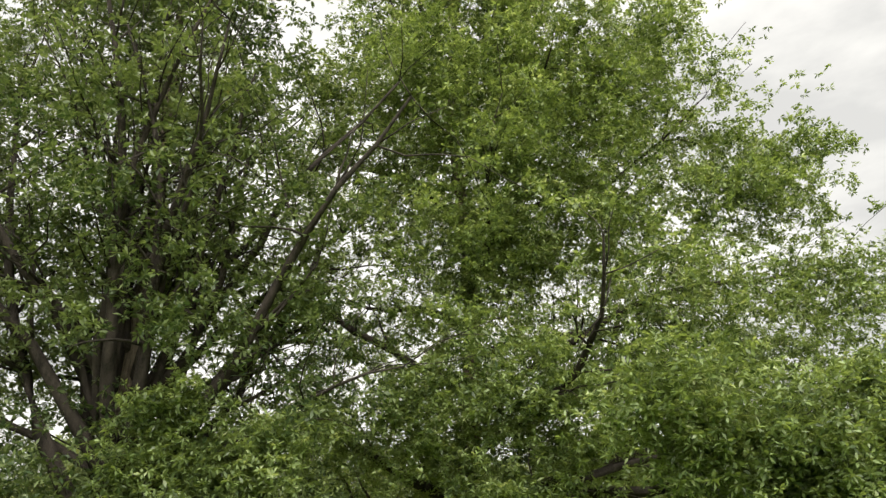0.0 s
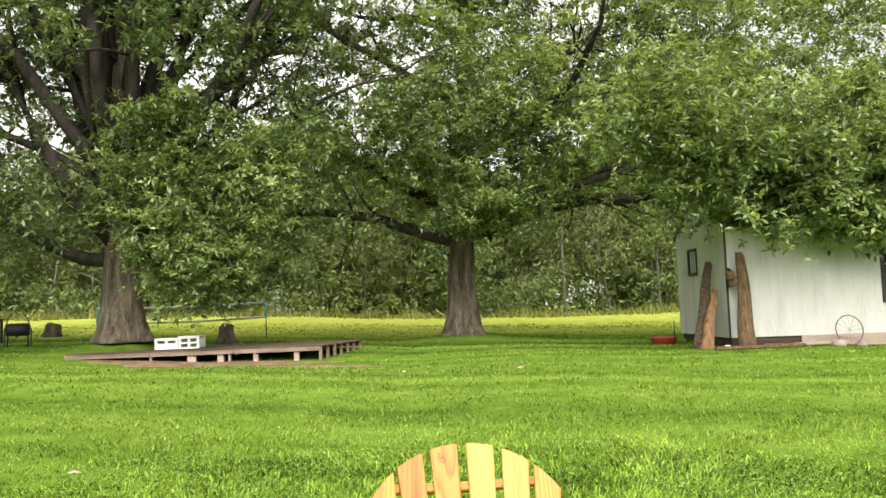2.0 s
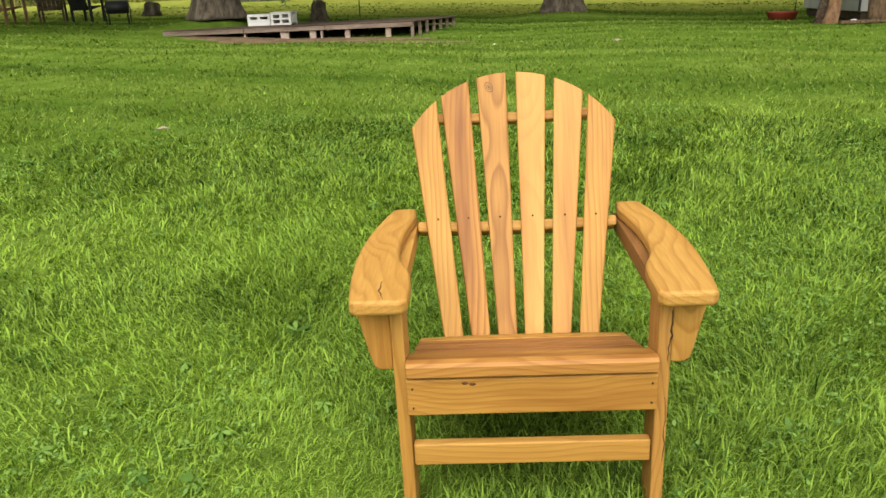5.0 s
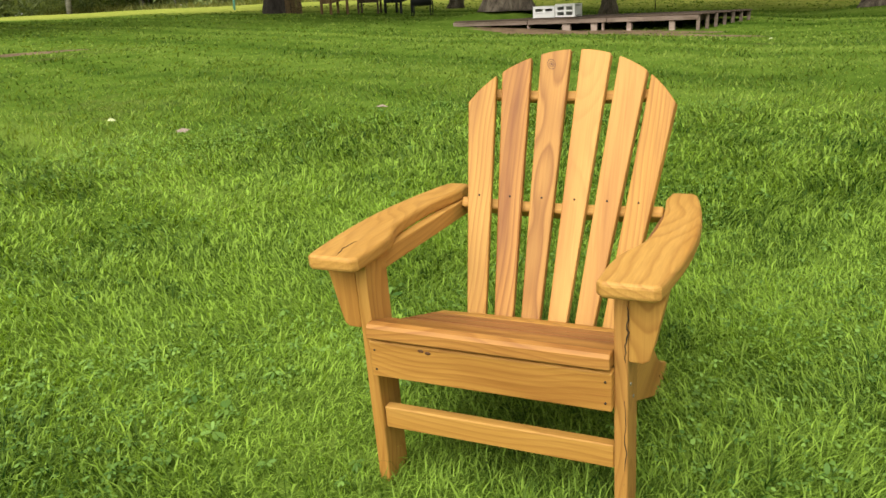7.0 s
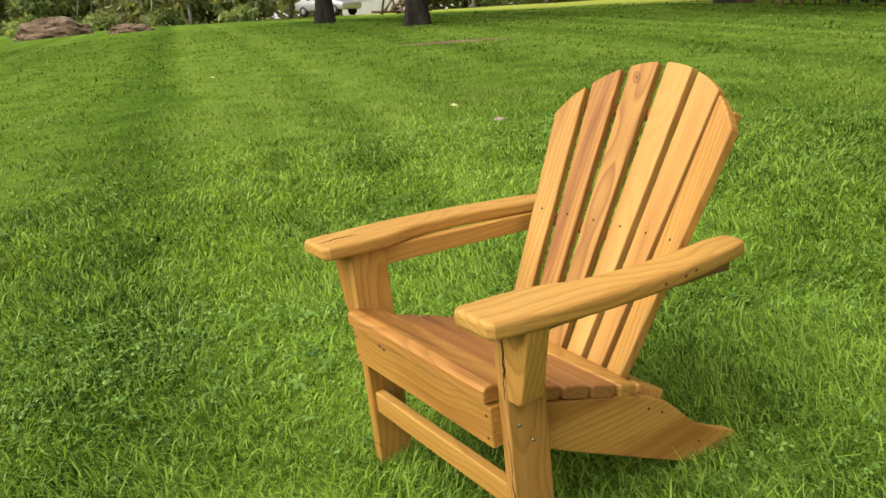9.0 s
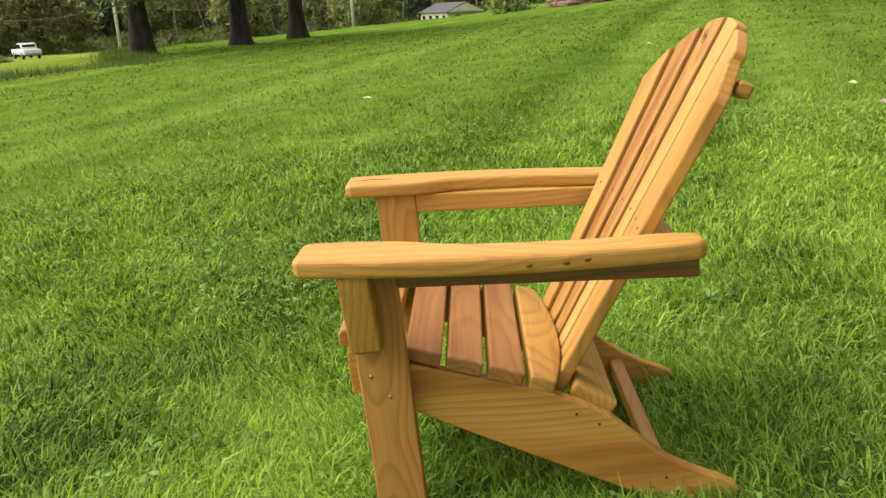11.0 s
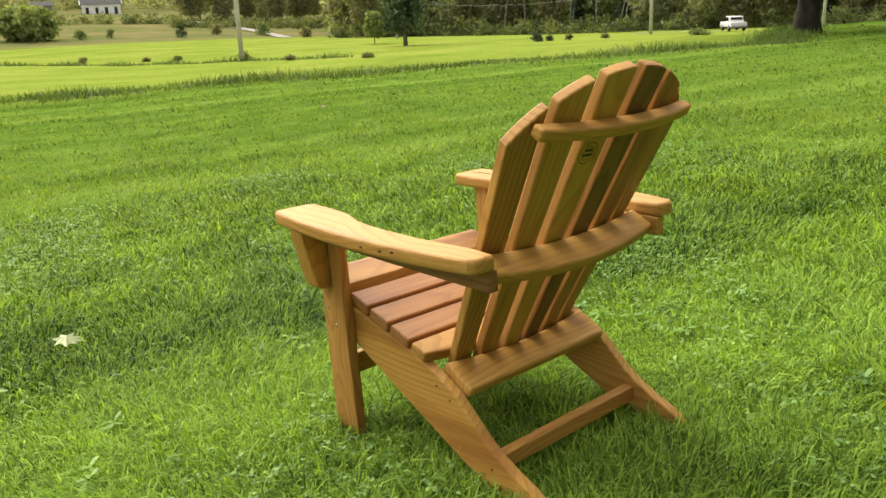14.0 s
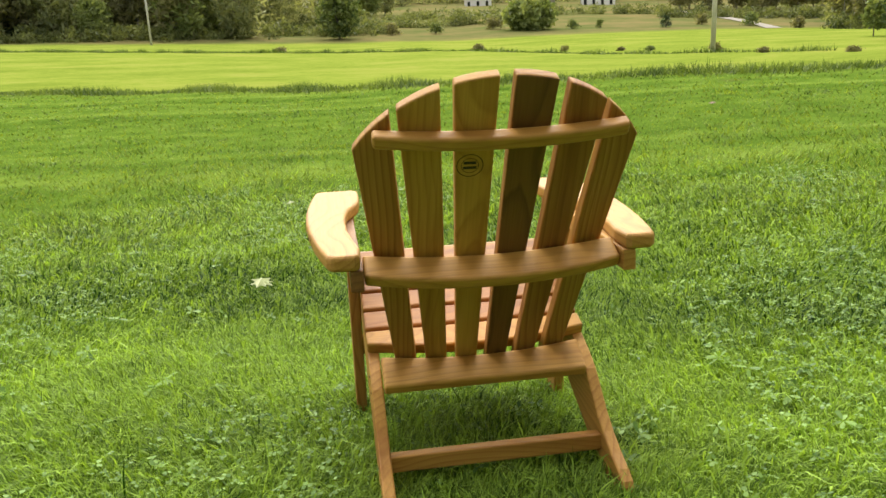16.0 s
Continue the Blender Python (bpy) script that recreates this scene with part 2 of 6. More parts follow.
LEAF_ASH = foliage("dark upright leaves", (0.046, 0.078, 0.03), (0.225, 0.28, 0.115), 0.4, 0.3, 0.38, (0.24, 0.18, 0.05), 0.5, odd_at=0.965, tint=(1.1, 1.1, 0.6))
LEAF_WOOD = foliage("woodland leaves", (0.062, 0.1, 0.036), (0.25, 0.31, 0.115), 0.42, 0.12)
LEAF_OLIVE = foliage("olive woodland leaves", (0.07, 0.0945, 0.035), (0.231, 0.266, 0.105), 0.42, 0.15)
LEAF_PALE = foliage("pale green leaves", (0.11, 0.155, 0.05), (0.32, 0.38, 0.15), 0.42, 0.2)
LEAF_DULL = foliage("autumn-dull leaves", (0.1, 0.105, 0.05), (0.3, 0.3, 0.15), 0.4, 0.15, odd=(0.3, 0.2, 0.09))
LEAF_PINE = foliage("dark needles", (0.03, 0.052, 0.028), (0.095, 0.135, 0.07), 0.2, 0.3, 0.7)
GRASS = foliage("lawn grass blades", (0.012, 0.048, 0.003), (0.35, 0.525, 0.08), 0.4, 1.1, 0.5, (0.52, 0.54, 0.24), 0.1, True, tint=(1.2, 1.15, 0.5))
GRASS_FAR = foliage("distant lawn blades", (0.04, 0.085, 0.012), (0.25, 0.345, 0.064), 0.42, 0.9, 0.6, (0.28, 0.294, 0.084), 0.1, True)
# Far leaves paler than the near ones: distance haze is lifted into the colour.
LEAF_HAZED = foliage("haze-pale valley leaves", (0.15, 0.18, 0.085), (0.46, 0.49, 0.27), 0.48, 0.1)
CLOVER = foliage("clover leaves", (0.06, 0.14, 0.02), (0.24, 0.4, 0.08), 0.35, 1.5, 0.5)
WEEDS = foliage("tall weeds", (0.035, 0.07, 0.012), (0.14, 0.205, 0.045), 0.4, 0.5, 0.6)
DRY_WEEDS = foliage("dry yellow weeds", (0.085, 0.115, 0.025), (0.27, 0.27, 0.075), 0.35, 0.6, 0.7)

# ---- shapes ----
def smooth_shade(me, on=True):
    me.polygons.foreach_set("use_smooth", [on] * len(me.polygons))


def mesh_of(name, verts, faces, material, smooth=False):
    me = bpy.data.meshes.new(name)
    me.from_pydata(verts, [], faces)
    me.materials.append(material)
    if smooth:
        smooth_shade(me)
    me.update()
    return me


def big_mesh(name, verts, sides, material):
    """A mesh of many loose triangles or quads from an array (n * sides, 3)."""
    me = bpy.data.meshes.new(name)
    count = len(verts)
    me.vertices.add(count)
    me.vertices.foreach_set("co", np.asarray(verts, np.float32).ravel())
    me.loops.add(count)
    me.loops.foreach_set("vertex_index", np.arange(count, dtype=np.int32))
    me.polygons.add(count // sides)
    me.polygons.foreach_set("loop_start", np.arange(0, count, sides, dtype=np.int32))
    me.materials.append(material)
    me.update(calc_edges=True)
    return me


def thing(name, at=(0, 0, 0), rz=0.0, label="", category="", group="", kind=""):
    ob = new(name)
    ob.empty_display_size = 0.2
    ob.matrix_world = pose(*at, 0, 0, rz)
    return tagged(ob, label, category, group, kind)


def part(name, bm, material, parent=None, label="", m=None, smooth=False):
    """Links a bmesh (or a ready mesh) as one mesh object under a thing or a part."""
    if isinstance(bm, bpy.types.Mesh):
        me = bm
    else:
        me = bpy.data.meshes.new(name)
        bm.normal_update()
        bm.to_mesh(me)
        bm.free()
        me.materials.append(material)
        if smooth:
            smooth_shade(me)
    ob = new(name, me)
    ob.parent = parent
    if m is not None:
        ob.matrix_basis = m
    if label:
        ob["label"] = label
    return ob


def box_bm(x, y, z, bevel=0.0, seg=2, bm=None, m=None):
    """A box from ranges (lo, hi) on each axis, its edges rounded."""
    own = bmesh.new()
    bmesh.ops.create_cube(own, size=1.0)
    for v in own.verts:
        v.co = Vector([lo + (c + 0.5) * (hi - lo) for c, (lo, hi) in zip(v.co, (x, y, z))])
    if bevel:
        bmesh.ops.bevel(own, geom=own.edges[:], offset=bevel, segments=seg, affect="EDGES", profile=0.5)
    if m is not None:
        own.transform(m)
    if bm is None:
        return own
    tmp = bpy.data.meshes.new("tmp")
    own.to_mesh(tmp)
    own.free()
    bm.from_mesh(tmp)
    bpy.data.meshes.remove(tmp)
    return bm


def slab_bm(outline, thick, bevel=0.004, seg=2):
    """A board from a flat outline in local x, y, standing on z = 0 and thick in z, its edges rounded."""
    bm = bmesh.new()
    f = bm.faces.new([bm.verts.new((x, y, 0)) for x, y in outline])
    r = bmesh.ops.extrude_face_region(bm, geom=[f])
    for v in r["geom"]:
        if isinstance(v, bmesh.types.BMVert):
            v.co.z += thick
    bmesh.ops.recalc_face_normals(bm, faces=bm.faces[:])
    if bevel:
        sharp = [e for e in bm.edges if len(e.link_faces) == 2 and e.calc_face_angle() > 0.9]
        bmesh.ops.bevel(bm, geom=sharp, offset=bevel, segments=seg, affect="EDGES", profile=0.5)
    return bm


def lathe_tube(points, radii, sides=7, cap=True):
    """Vertices and faces of a tapered tube along points."""
    verts, faces = [], []
    pts = [Vector(p) for p in points]
    for i, p in enumerate(pts):
        d = (pts[min(i + 1, len(pts) - 1)] - pts[max(i - 1, 0)]).normalized()
        a = d.orthogonal().normalized() if abs(d.z) < 0.9 else Vector((1, 0, 0)).cross(d).normalized()
        b = d.cross(a)
        for k in range(sides):
            w = 2 * math.pi * k / sides
            verts.append(p + radii[i] * (math.cos(w) * a + math.sin(w) * b))
    for i in range(len(pts) - 1):
        for k in range(sides):
            j = (k + 1) % sides
            faces.append((i * sides + k, i * sides + j, (i + 1) * sides + j, (i + 1) * sides + k))
    if cap:
        faces.append(tuple(range((len(pts) - 1) * sides, len(pts) * sides)))
        faces.append(tuple(range(sides))[::-1])
    return verts, faces


def tube_part(name, points, radii, material, parent=None, sides=8, label="", smooth=True):
    v, f = lathe_tube(points, radii, sides)
    return part(name, mesh_of(name, v, f, material, smooth), material, parent, label)


def join_tubes(tubes, name, material):
    verts, faces = [], []
    for v, f in tubes:
        k = len(verts)
        verts += v
        faces += [tuple(i + k for i in q) for q in f]
    return mesh_of(name, verts, faces, material, True)


# ---- ground ----
def lawn_edge(x, y):
    """Metres inside the lawn's far edge towards the valley."""
    return y + 17.5 + 0.19 * x


def mown_edge(x, y):
    """Metres inside the mown lawn, whose edge bends round before the row of shade trees."""
    return np.maximum(y + 15.9 + 0.5 * x + 0.02 * np.maximum(x, 0) ** 2, y - 0.25 - 0.45 * x)


def height(x, y):
    """The lie of the land: lawn rising to the oaks and to the row of maples, falling to the valley field."""
    x, y = np.asarray(x, float), np.asarray(y, float)
    up = 0.6 * (1 - np.exp(-np.maximum(y, 0) / 8)) - 0.35 * (1 - np.exp(np.minimum(y, 0) / 5))
    west = 0.4 * (1 - np.exp(np.minimum(x, 0) / 12))
    yp = np.maximum(y, 0)
    twist = np.where(x < 0, 0.3 * np.tanh(-x * yp / 350), -0.25 * np.tanh(x * yp / 250))
    out = np.maximum(-lawn_edge(x, y), 0)
    valley = -1.0 * (1 - np.exp(-out / 16))
    tilt = (0.042 * np.clip(x, -20, 90) + 0.021 * np.clip(-x - 20, 0, 40)) * (1 - np.exp(-out / 12))
    road = -0.03 * np.clip(-x - 30, 0, 65) * (1 - np.exp(-out / 20))
    hill = 0.055 * np.maximum(-y - 130, 0) + 0.016 * np.clip(y - 20, 0, 26)
    rough = 0.035 * np.sin(0.9 * x + 0.4 * y) * np.sin(0.55 * y - 0.35 * x + 1.0) * np.clip((np.hypot(x, y) - 2) / 4, 0, 1)
    mound = 0.22 * np.exp(-((x - 1.65) ** 2 + (y - 19.0) ** 2) / 1.6) + 0.34 * np.exp(-((x + 5.85) ** 2 + (y - 15.7) ** 2) / 0.9)
    dip = -0.19 * np.exp(-((x + 4.2) ** 2 / 18 + (y - 13.4) ** 2 / 6))
    land = up + west + twist + valley + tilt + road + hill + rough + mound + dip
    near = np.exp(-((x ** 2 + (y - 0.3) ** 2) / 5.5) ** 2)
    return land * (1 - near) + (0.0734 * y + 0.0122 * x - 0.012) * near


def ground_z(x, y):
    return float(height(x, y))


def ground_material():
    m, n, l, b = nodes_of("ground cover", 1.0, 0.0)
    tc = n.new("ShaderNodeTexCoord")
    v = tc.outputs["Object"]
    sep = n.new("ShaderNodeSeparateXYZ")
    l.new(v, sep.inputs[0])
    fine = noise_node(n, l, v, 26.0, 5.0, 0.7)
    mid = noise_node(n, l, v, 2.3, 5.0, 0.6)
    broad = noise_node(n, l, v, 0.16, 4.0, 0.6)
    turf = ramp_node(n, [(0.3, (0.042, 0.085, 0.01)), (0.5, (0.088, 0.15, 0.019)), (0.72, (0.15, 0.22, 0.036))])
    s = math_node(n, l, "ADD", math_node(n, l, "MULTIPLY", fine.outputs["Fac"], 0.4), math_node(n, l, "MULTIPLY", mid.outputs["Fac"], 0.6))
    mown = math_node(n, l, "MULTIPLY_ADD", swaths(n, l, v), 0.55)
    mown.node.inputs[2].default_value = -0.275
    l.new(math_node(n, l, "ADD", s, mown), turf.inputs["Fac"])
    bare = ramp_node(n, [(0.63, (0, 0, 0)), (0.72, (1, 1, 1))])
    l.new(noise_node(n, l, v, 0.5, 6.0, 0.65).outputs["Fac"], bare.inputs["Fac"])
    lawn = mix_rgb(n, l, math_node(n, l, "MULTIPLY", bare.outputs["Color"], 0.5), turf.outputs["Color"], (0.119, 0.091, 0.042))
    field = ramp_node(n, [(0.36, (0.125, 0.175, 0.024)), (0.52, (0.18, 0.23, 0.036)), (0.66, (0.235, 0.25, 0.056))])
    l.new(math_node(n, l, "ADD", math_node(n, l, "MULTIPLY", broad.outputs["Fac"], 0.6), math_node(n, l, "MULTIPLY", mid.outputs["Fac"], 0.4)), field.inputs["Fac"])
    east = math_node(n, l, "MAXIMUM", sep.outputs["X"], 0.0)
    slant = math_node(n, l, "MULTIPLY_ADD", sep.outputs["X"], 0.5)
    slant.node.inputs[2].default_value = 15.9
    slant = math_node(n, l, "ADD", slant, math_node(n, l, "MULTIPLY", math_node(n, l, "MULTIPLY", east, east), 0.02))
    bend = math_node(n, l, "MULTIPLY_ADD", sep.outputs["X"], -0.45)
    bend.node.inputs[2].default_value = -0.25
    edge = math_node(n, l, "ADD", sep.outputs["Y"], math_node(n, l, "MAXIMUM", slant, bend))
    wob = math_node(n, l, "MULTIPLY_ADD", broad.outputs["Fac"], 3.0)
    wob.node.inputs[2].default_value = -1.5
    t = math_node(n, l, "MULTIPLY_ADD", math_node(n, l, "ADD", edge, wob), -0.7)
    t.node.inputs[2].default_value = 0.3
    t.node.use_clamp = True
    c = mix_rgb(n, l, t, lawn, field.outputs["Color"])
    # clearing between the oaks and the wood, its sunlight put into a brighter ramp
    back = math_node(n, l, "MULTIPLY_ADD", math_node(n, l, "ADD", sep.outputs["Y"], wob), 0.3)
    back.node.inputs[2].default_value = -5.9
    back.node.use_clamp = True
    clearing = ramp_node(n, [(0.36, (0.2, 0.25, 0.035)), (0.64, (0.33, 0.35, 0.075))])
    l.new(mid.outputs["Fac"], clearing.inputs["Fac"])
    c = mix_rgb(n, l, back, c, clearing.outputs["Color"])
    # rough brown meadow past the hay field
    past = math_node(n, l, "MULTIPLY_ADD", math_node(n, l, "ADD", sep.outputs["Y"], math_node(n, l, "MULTIPLY", wob, 3.0)), -0.1)
    past.node.inputs[2].default_value = -12.5
    past.node.use_clamp = True
    meadow = ramp_node(n, [(0.35, (0.091, 0.1155, 0.035)), (0.68, (0.189, 0.154, 0.07))])
    l.new(noise_node(n, l, v, 0.08, 5.0, 0.7).outputs["Fac"], meadow.inputs["Fac"])
    c = mix_rgb(n, l, past, c, meadow.outputs["Color"])
    l.new(c, b.inputs["Base Color"])
    bump_to(n, l, b, s, 0.8, 0.05)
    return m


def build_ground():
    k = np.linspace(-1, 1, 221)
    axis = np.sinh(k * 6.6) / math.sinh(6.6) * 900
    gx, gy = np.meshgrid(axis, axis)
    gz = height(gx, gy)
    n = len(axis)
    verts = np.stack([gx, gy, gz], -1).reshape(-1, 3)
    i = np.arange(n * n).reshape(n, n)
    faces = np.stack([i[:-1, :-1], i[:-1, 1:], i[1:, 1:], i[1:, :-1]], -1).reshape(-1, 4)
    ob = new("ground", mesh_of("ground", verts.tolist(), faces.tolist(), ground_material(), True))
    return tagged(ob, "green mown lawn sloping down to a pale hay field", "ground", kind="structure")


build_ground()

# ---- the garden chair ----
def adirondack_chair():
    chair = new("adirondack_chair")
    chair.matrix_world = pose(0.012, 0, 0.0, 4.2, -0.3, 1.2)
    tagged(chair, "golden oiled cedar adirondack chair with fanned back, on the lawn", "chair")
    T = 0.027

    def bar(name, x, y, z, wood, along="x", label="", bevel=0.004):
        """A straight bar given by its ranges, with its grain along the named axis."""
        c = [(a + b) / 2 for a, b in (x, y, z)]
        d = [b - a for a, b in (x, y, z)]
        if along == "x":
            turn, size = pose(*c), d
        elif along == "y":
            turn, size = pose(*c, 0, 0, 90), (d[1], d[0], d[2])
        else:
            turn, size = pose(*c, 0, -90, 0), (d[2], d[1], d[0])
        return part(name, box_bm(*[(-s / 2, s / 2) for s in size], bevel, 3), wood, chair, label, turn)

    def dots(parent, name, places, r, material, inv, normal):
        """Small round heads lying on a part's face; places in the chair's frame."""
        for p in places:
            bm = bmesh.new()
            bmesh.ops.create_cone(bm, cap_ends=True, segments=10, radius1=r, radius2=r * 0.8, depth=0.002)
            q = Vector(normal).to_track_quat("Z", "Y").to_matrix().to_4x4()
            wide = Matrix.Diagonal((1.0, 1.0, 1.0, 1)) if name != "knot" else Matrix.Diagonal((1.0, 0.55, 0.5, 1))
            part(name, bm, material, parent, "", inv @ Matrix.Translation(p) @ q @ wide, True)

    # apron and stretchers
    def crack(parent, points, r):
        """A dark drying crack that wanders along a part's face; points in the chair's frame."""
        gen = np.random.default_rng(int(abs(points[0][1]) * 1e4))
        inv = parent.matrix_basis.inverted()
        line = []
        for a, b in zip(points, points[1:]):
            for k in range(5):
                p = Vector(a).lerp(Vector(b), k / 5)
                line.append(inv @ (p + Vector((gen.normal(0, 0.0012), gen.normal(0, 0.0005), 0))))
        line.append(inv @ Vector(points[-1]))
        n = len(line)
        tube_part("crack", line, [r * (0.35 + 0.65 * math.sin(math.pi * (k + 0.5) / n)) for k in range(n)], CHAR, parent, 5)

    apron = bar("apron", (-0.265, 0.265), (0.0, T), (0.282, 0.369), WOOD_GOLD)
    inv = apron.matrix_basis.inverted()
    dots(apron, "nail", [(sx * 0.252, -0.0006, z) for sx in (-1, 1) for z in (0.301, 0.348)], 0.0028, CHAR, inv, (0, -1, 0))
    dots(apron, "knot", [(-0.14, -0.0004, 0.36), (-0.124, -0.0004, 0.357)], 0.0075, KNOT, inv, (0, -1, 0))
    bar("front_stretcher", (-0.262, 0.262), (0.03, 0.055), (0.131, 0.186), WOOD_GOLD)
    bar("rear_stretcher", (-0.237, 0.237), (0.551, 0.581), (0.034, 0.071), WOOD_GOLD)

    # front legs, corbels, arms
    arm_line = lambda y: 0.577 - 0.065 * y
    for s in (-1, 1):
        xs = sorted((s * 0.2635, s * 0.2915))
        leg = bar("front_leg", xs, (0.021, 0.114), (-0.03, arm_line(0.06) - 0.034), WOOD_TAN if s > 0 else WOOD_GOLD, "z")
        li = leg.matrix_basis.inverted()
        if s > 0:
            crack(leg, [(0.289, 0.0212, 0.505), (0.290, 0.0212, 0.456), (0.2865, 0.0212, 0.42), (0.287, 0.0212, 0.385)], 0.0018)
            crack(leg, [(0.2845, 0.0212, 0.3), (0.2865, 0.0212, 0.2), (0.284, 0.0212, 0.1)], 0.0012)
        dots(leg, "screw", [(s * 0.2921, 0.044, 0.326), (s * 0.2921, 0.073, 0.283)], 0.0045, SCREW, li, (s, 0, 0))
        # corbel: a tapered board standing square on the leg
        z0, z1 = 0.385, arm_line(0.06) - 0.033
        prof = [(z1, 0.0), (z1, 0.07), (z1 - 0.02, 0.068), (z0 + 0.03, 0.046), (z0 + 0.008, 0.04), (z0, 0.028), (z0, 0.0)]
        m = Matrix(((0, s, 0, s * 0.2918), (0, 0, 1, 0.0215), (1, 0, 0, 0), (0, 0, 0, 1)))
        bm = slab_bm(prof, 0.053, 0.004)
        if s < 0:
            bmesh.ops.reverse_faces(bm, faces=bm.faces[:])
        part("corbel", bm, WOOD_GOLD, chair, "", m)
        # arm: broad in front, cut back by a scoop on its inner side, narrow behind
        outer = [(-0.05, 0.350), (-0.04, 0.361), (0.0, 0.367), (0.1, 0.377), (0.2, 0.383), (0.3, 0.383), (0.4, 0.376), (0.5, 0.364), (0.58, 0.350), (0.63, 0.339), (0.645, 0.328)]
        inner = [(0.646, 0.284), (0.638, 0.274), (0.58, 0.270), (0.52, 0.278), (0.42, 0.289), (0.33, 0.291), (0.26, 0.288), (0.21, 0.281), (0.17, 0.268), (0.145, 0.258), (0.11, 0.25), (0.05, 0.245), (-0.035, 0.245), (-0.05, 0.256)]
        out = [(y, s * x) for y, x in outer + inner]
        bm = slab_bm(out, 0.033, 0.009, 3)
        bm.transform(Matrix(((1, 0, 0, 0), (0, 1, 0, 0), (-0.065, 0, 1, 0.543), (0, 0, 0, 1))))
        for v in bm.verts:
            v.co = Vector((v.co.y, v.co.x, v.co.z))
        bmesh.ops.recalc_face_normals(bm, faces=bm.faces[:])
        inv_y = pose(0, 0, 0, 0, 0, 90)
        bm.transform(inv_y.inverted())
        arm = part("arm", bm, WOOD_GOLD, chair, "", inv_y)
        if s < 0:
            crack(arm, [(-0.294, -0.038, 0.5782), (-0.305, 0.011, 0.5757), (-0.3035, 0.065, 0.572)], 0.0011)
        if s > 0:
            ai = arm.matrix_basis.inverted()
            dots(arm, "knot", [(0.3722, 0.44, 0.534), (0.3762, 0.405, 0.533), (0.3802, 0.345, 0.536)], 0.006, KNOT, ai, (1, 0.13, 0))
        # rail under the arm
        bm = slab_bm([(0.114, 0.0), (0.64, 0.0), (0.64, 0.044), (0.114, 0.044)], T, 0.003)
        for v in bm.verts:
            v.co.y = v.co.y + arm_line(v.co.x) - 0.034 - 0.044
        m = Matrix(((0, 0, 1, 0.268 if s > 0 else -0.268 - T), (1, 0, 0, 0), (0, 1, 0, 0), (0, 0, 0, 1)))
        # The +x rail takes the dark brown wood, the other one the golden.
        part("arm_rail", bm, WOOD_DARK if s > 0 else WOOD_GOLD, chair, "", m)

    # side rails running back to the ground
    top = [(0.028, 0.358), (0.11, 0.332), (0.20, 0.303), (0.30, 0.270), (0.37, 0.245), (0.43, 0.216), (0.475, 0.188), (0.515, 0.148), (0.55, 0.112), (0.59, 0.081), (0.64, 0.052), (0.68, 0.034), (0.705, 0.018), (0.712, 0.006)]
    low = [(0.706, -0.010), (0.68, -0.022), (0.63, -0.018), (0.56, 0.0), (0.5, 0.026), (0.4, 0.079), (0.3, 0.132), (0.2, 0.185), (0.1, 0.240), (0.028, 0.276)]
    for s in (-1, 1):
        m = Matrix(((0, 0, 1, 0.236 if s > 0 else -0.236 - T), (1, 0, 0, 0), (0, 1, 0, 0), (0, 0, 0, 1)))
        rail = part("side_rail", slab_bm(top + low, T, 0.004), WOOD_GOLD, chair, "", m)
        dots(rail, "nail", [(s * 0.2632, 0.413, 0.198), (s * 0.2632, 0.454, 0.173), (s * 0.2632, 0.574, 0.047)], 0.0032, CHAR, m.inverted(), (s, 0, 0))

    # seat slats, stepping down towards the back
    tilt = math.degrees(math.atan(-0.36))
    def seat(y0, y1, lift, wood, curve=0.0, half=0.263):
        w = (y1 - y0) / math.cos(radians(tilt))
        pts = [(-half, 0), (half, 0)] + [(half * u, w + curve * (1 - u * u)) for u in np.linspace(1, -1, 13)] if curve else [(-half, 0), (half, 0), (half, w), (-half, w)]
        z = 0.371 - 0.37 * (y0 - 0.02) + lift
        part("seat_slat", slab_bm(pts, 0.028, 0.005), wood, chair, "", pose(0, y0, z, tilt, 0, 0))
    # front slat between the legs, with a rounded nose
    nose = [(-0.009, 0.004), (-0.011, 0.008), (-0.01, 0.030), (-0.004, 0.037), (0.012, 0.038), (0.09, 0.010), (0.09, -0.018), (0.012, 0.003)]
    bm = slab_bm([(y, z) for y, z in nose], 0.526, 0.003)
    m = Matrix(((0, 0, 1, -0.263), (1, 0, 0, 0.0), (0, 1, 0, 0.374), (0, 0, 0, 1)))
    bm.transform(m)
    part("seat_slat", bm, WOOD_TAN, chair, "", None)
    seat(0.100, 0.166, 0.0, WOOD_PINK)
    seat(0.176, 0.241, 0.0, WOOD_PINK)
    seat(0.251, 0.316, 0.0, WOOD_PINK)
    seat(0.326, 0.372, 0.0, WOOD_GOLD, curve=0.03)

    # the fanned back: six tapered slats whose tops follow one arch
    lean = 30.5
    c, sn = math.cos(radians(lean)), math.sin(radians(lean))
    yb, zb = 0.422, 0.269                      # foot of the slats' front face
    woods = [WOOD_GOLD, WOOD_TAN, WOOD_TAN, WOOD_PALE, WOOD_PALE, WOOD_GOLD]
    shaded_rears = [WOOD_TAN, WOOD_PINK, WOOD_DARK, WOOD_GOLD, WOOD_GOLD, WOOD_TAN]   # rear faces: shade behind the back put into darker woods, heartwood on one
    arch_c, arch_r = 0.383, 0.322               # the arch's centre up the slat and its radius
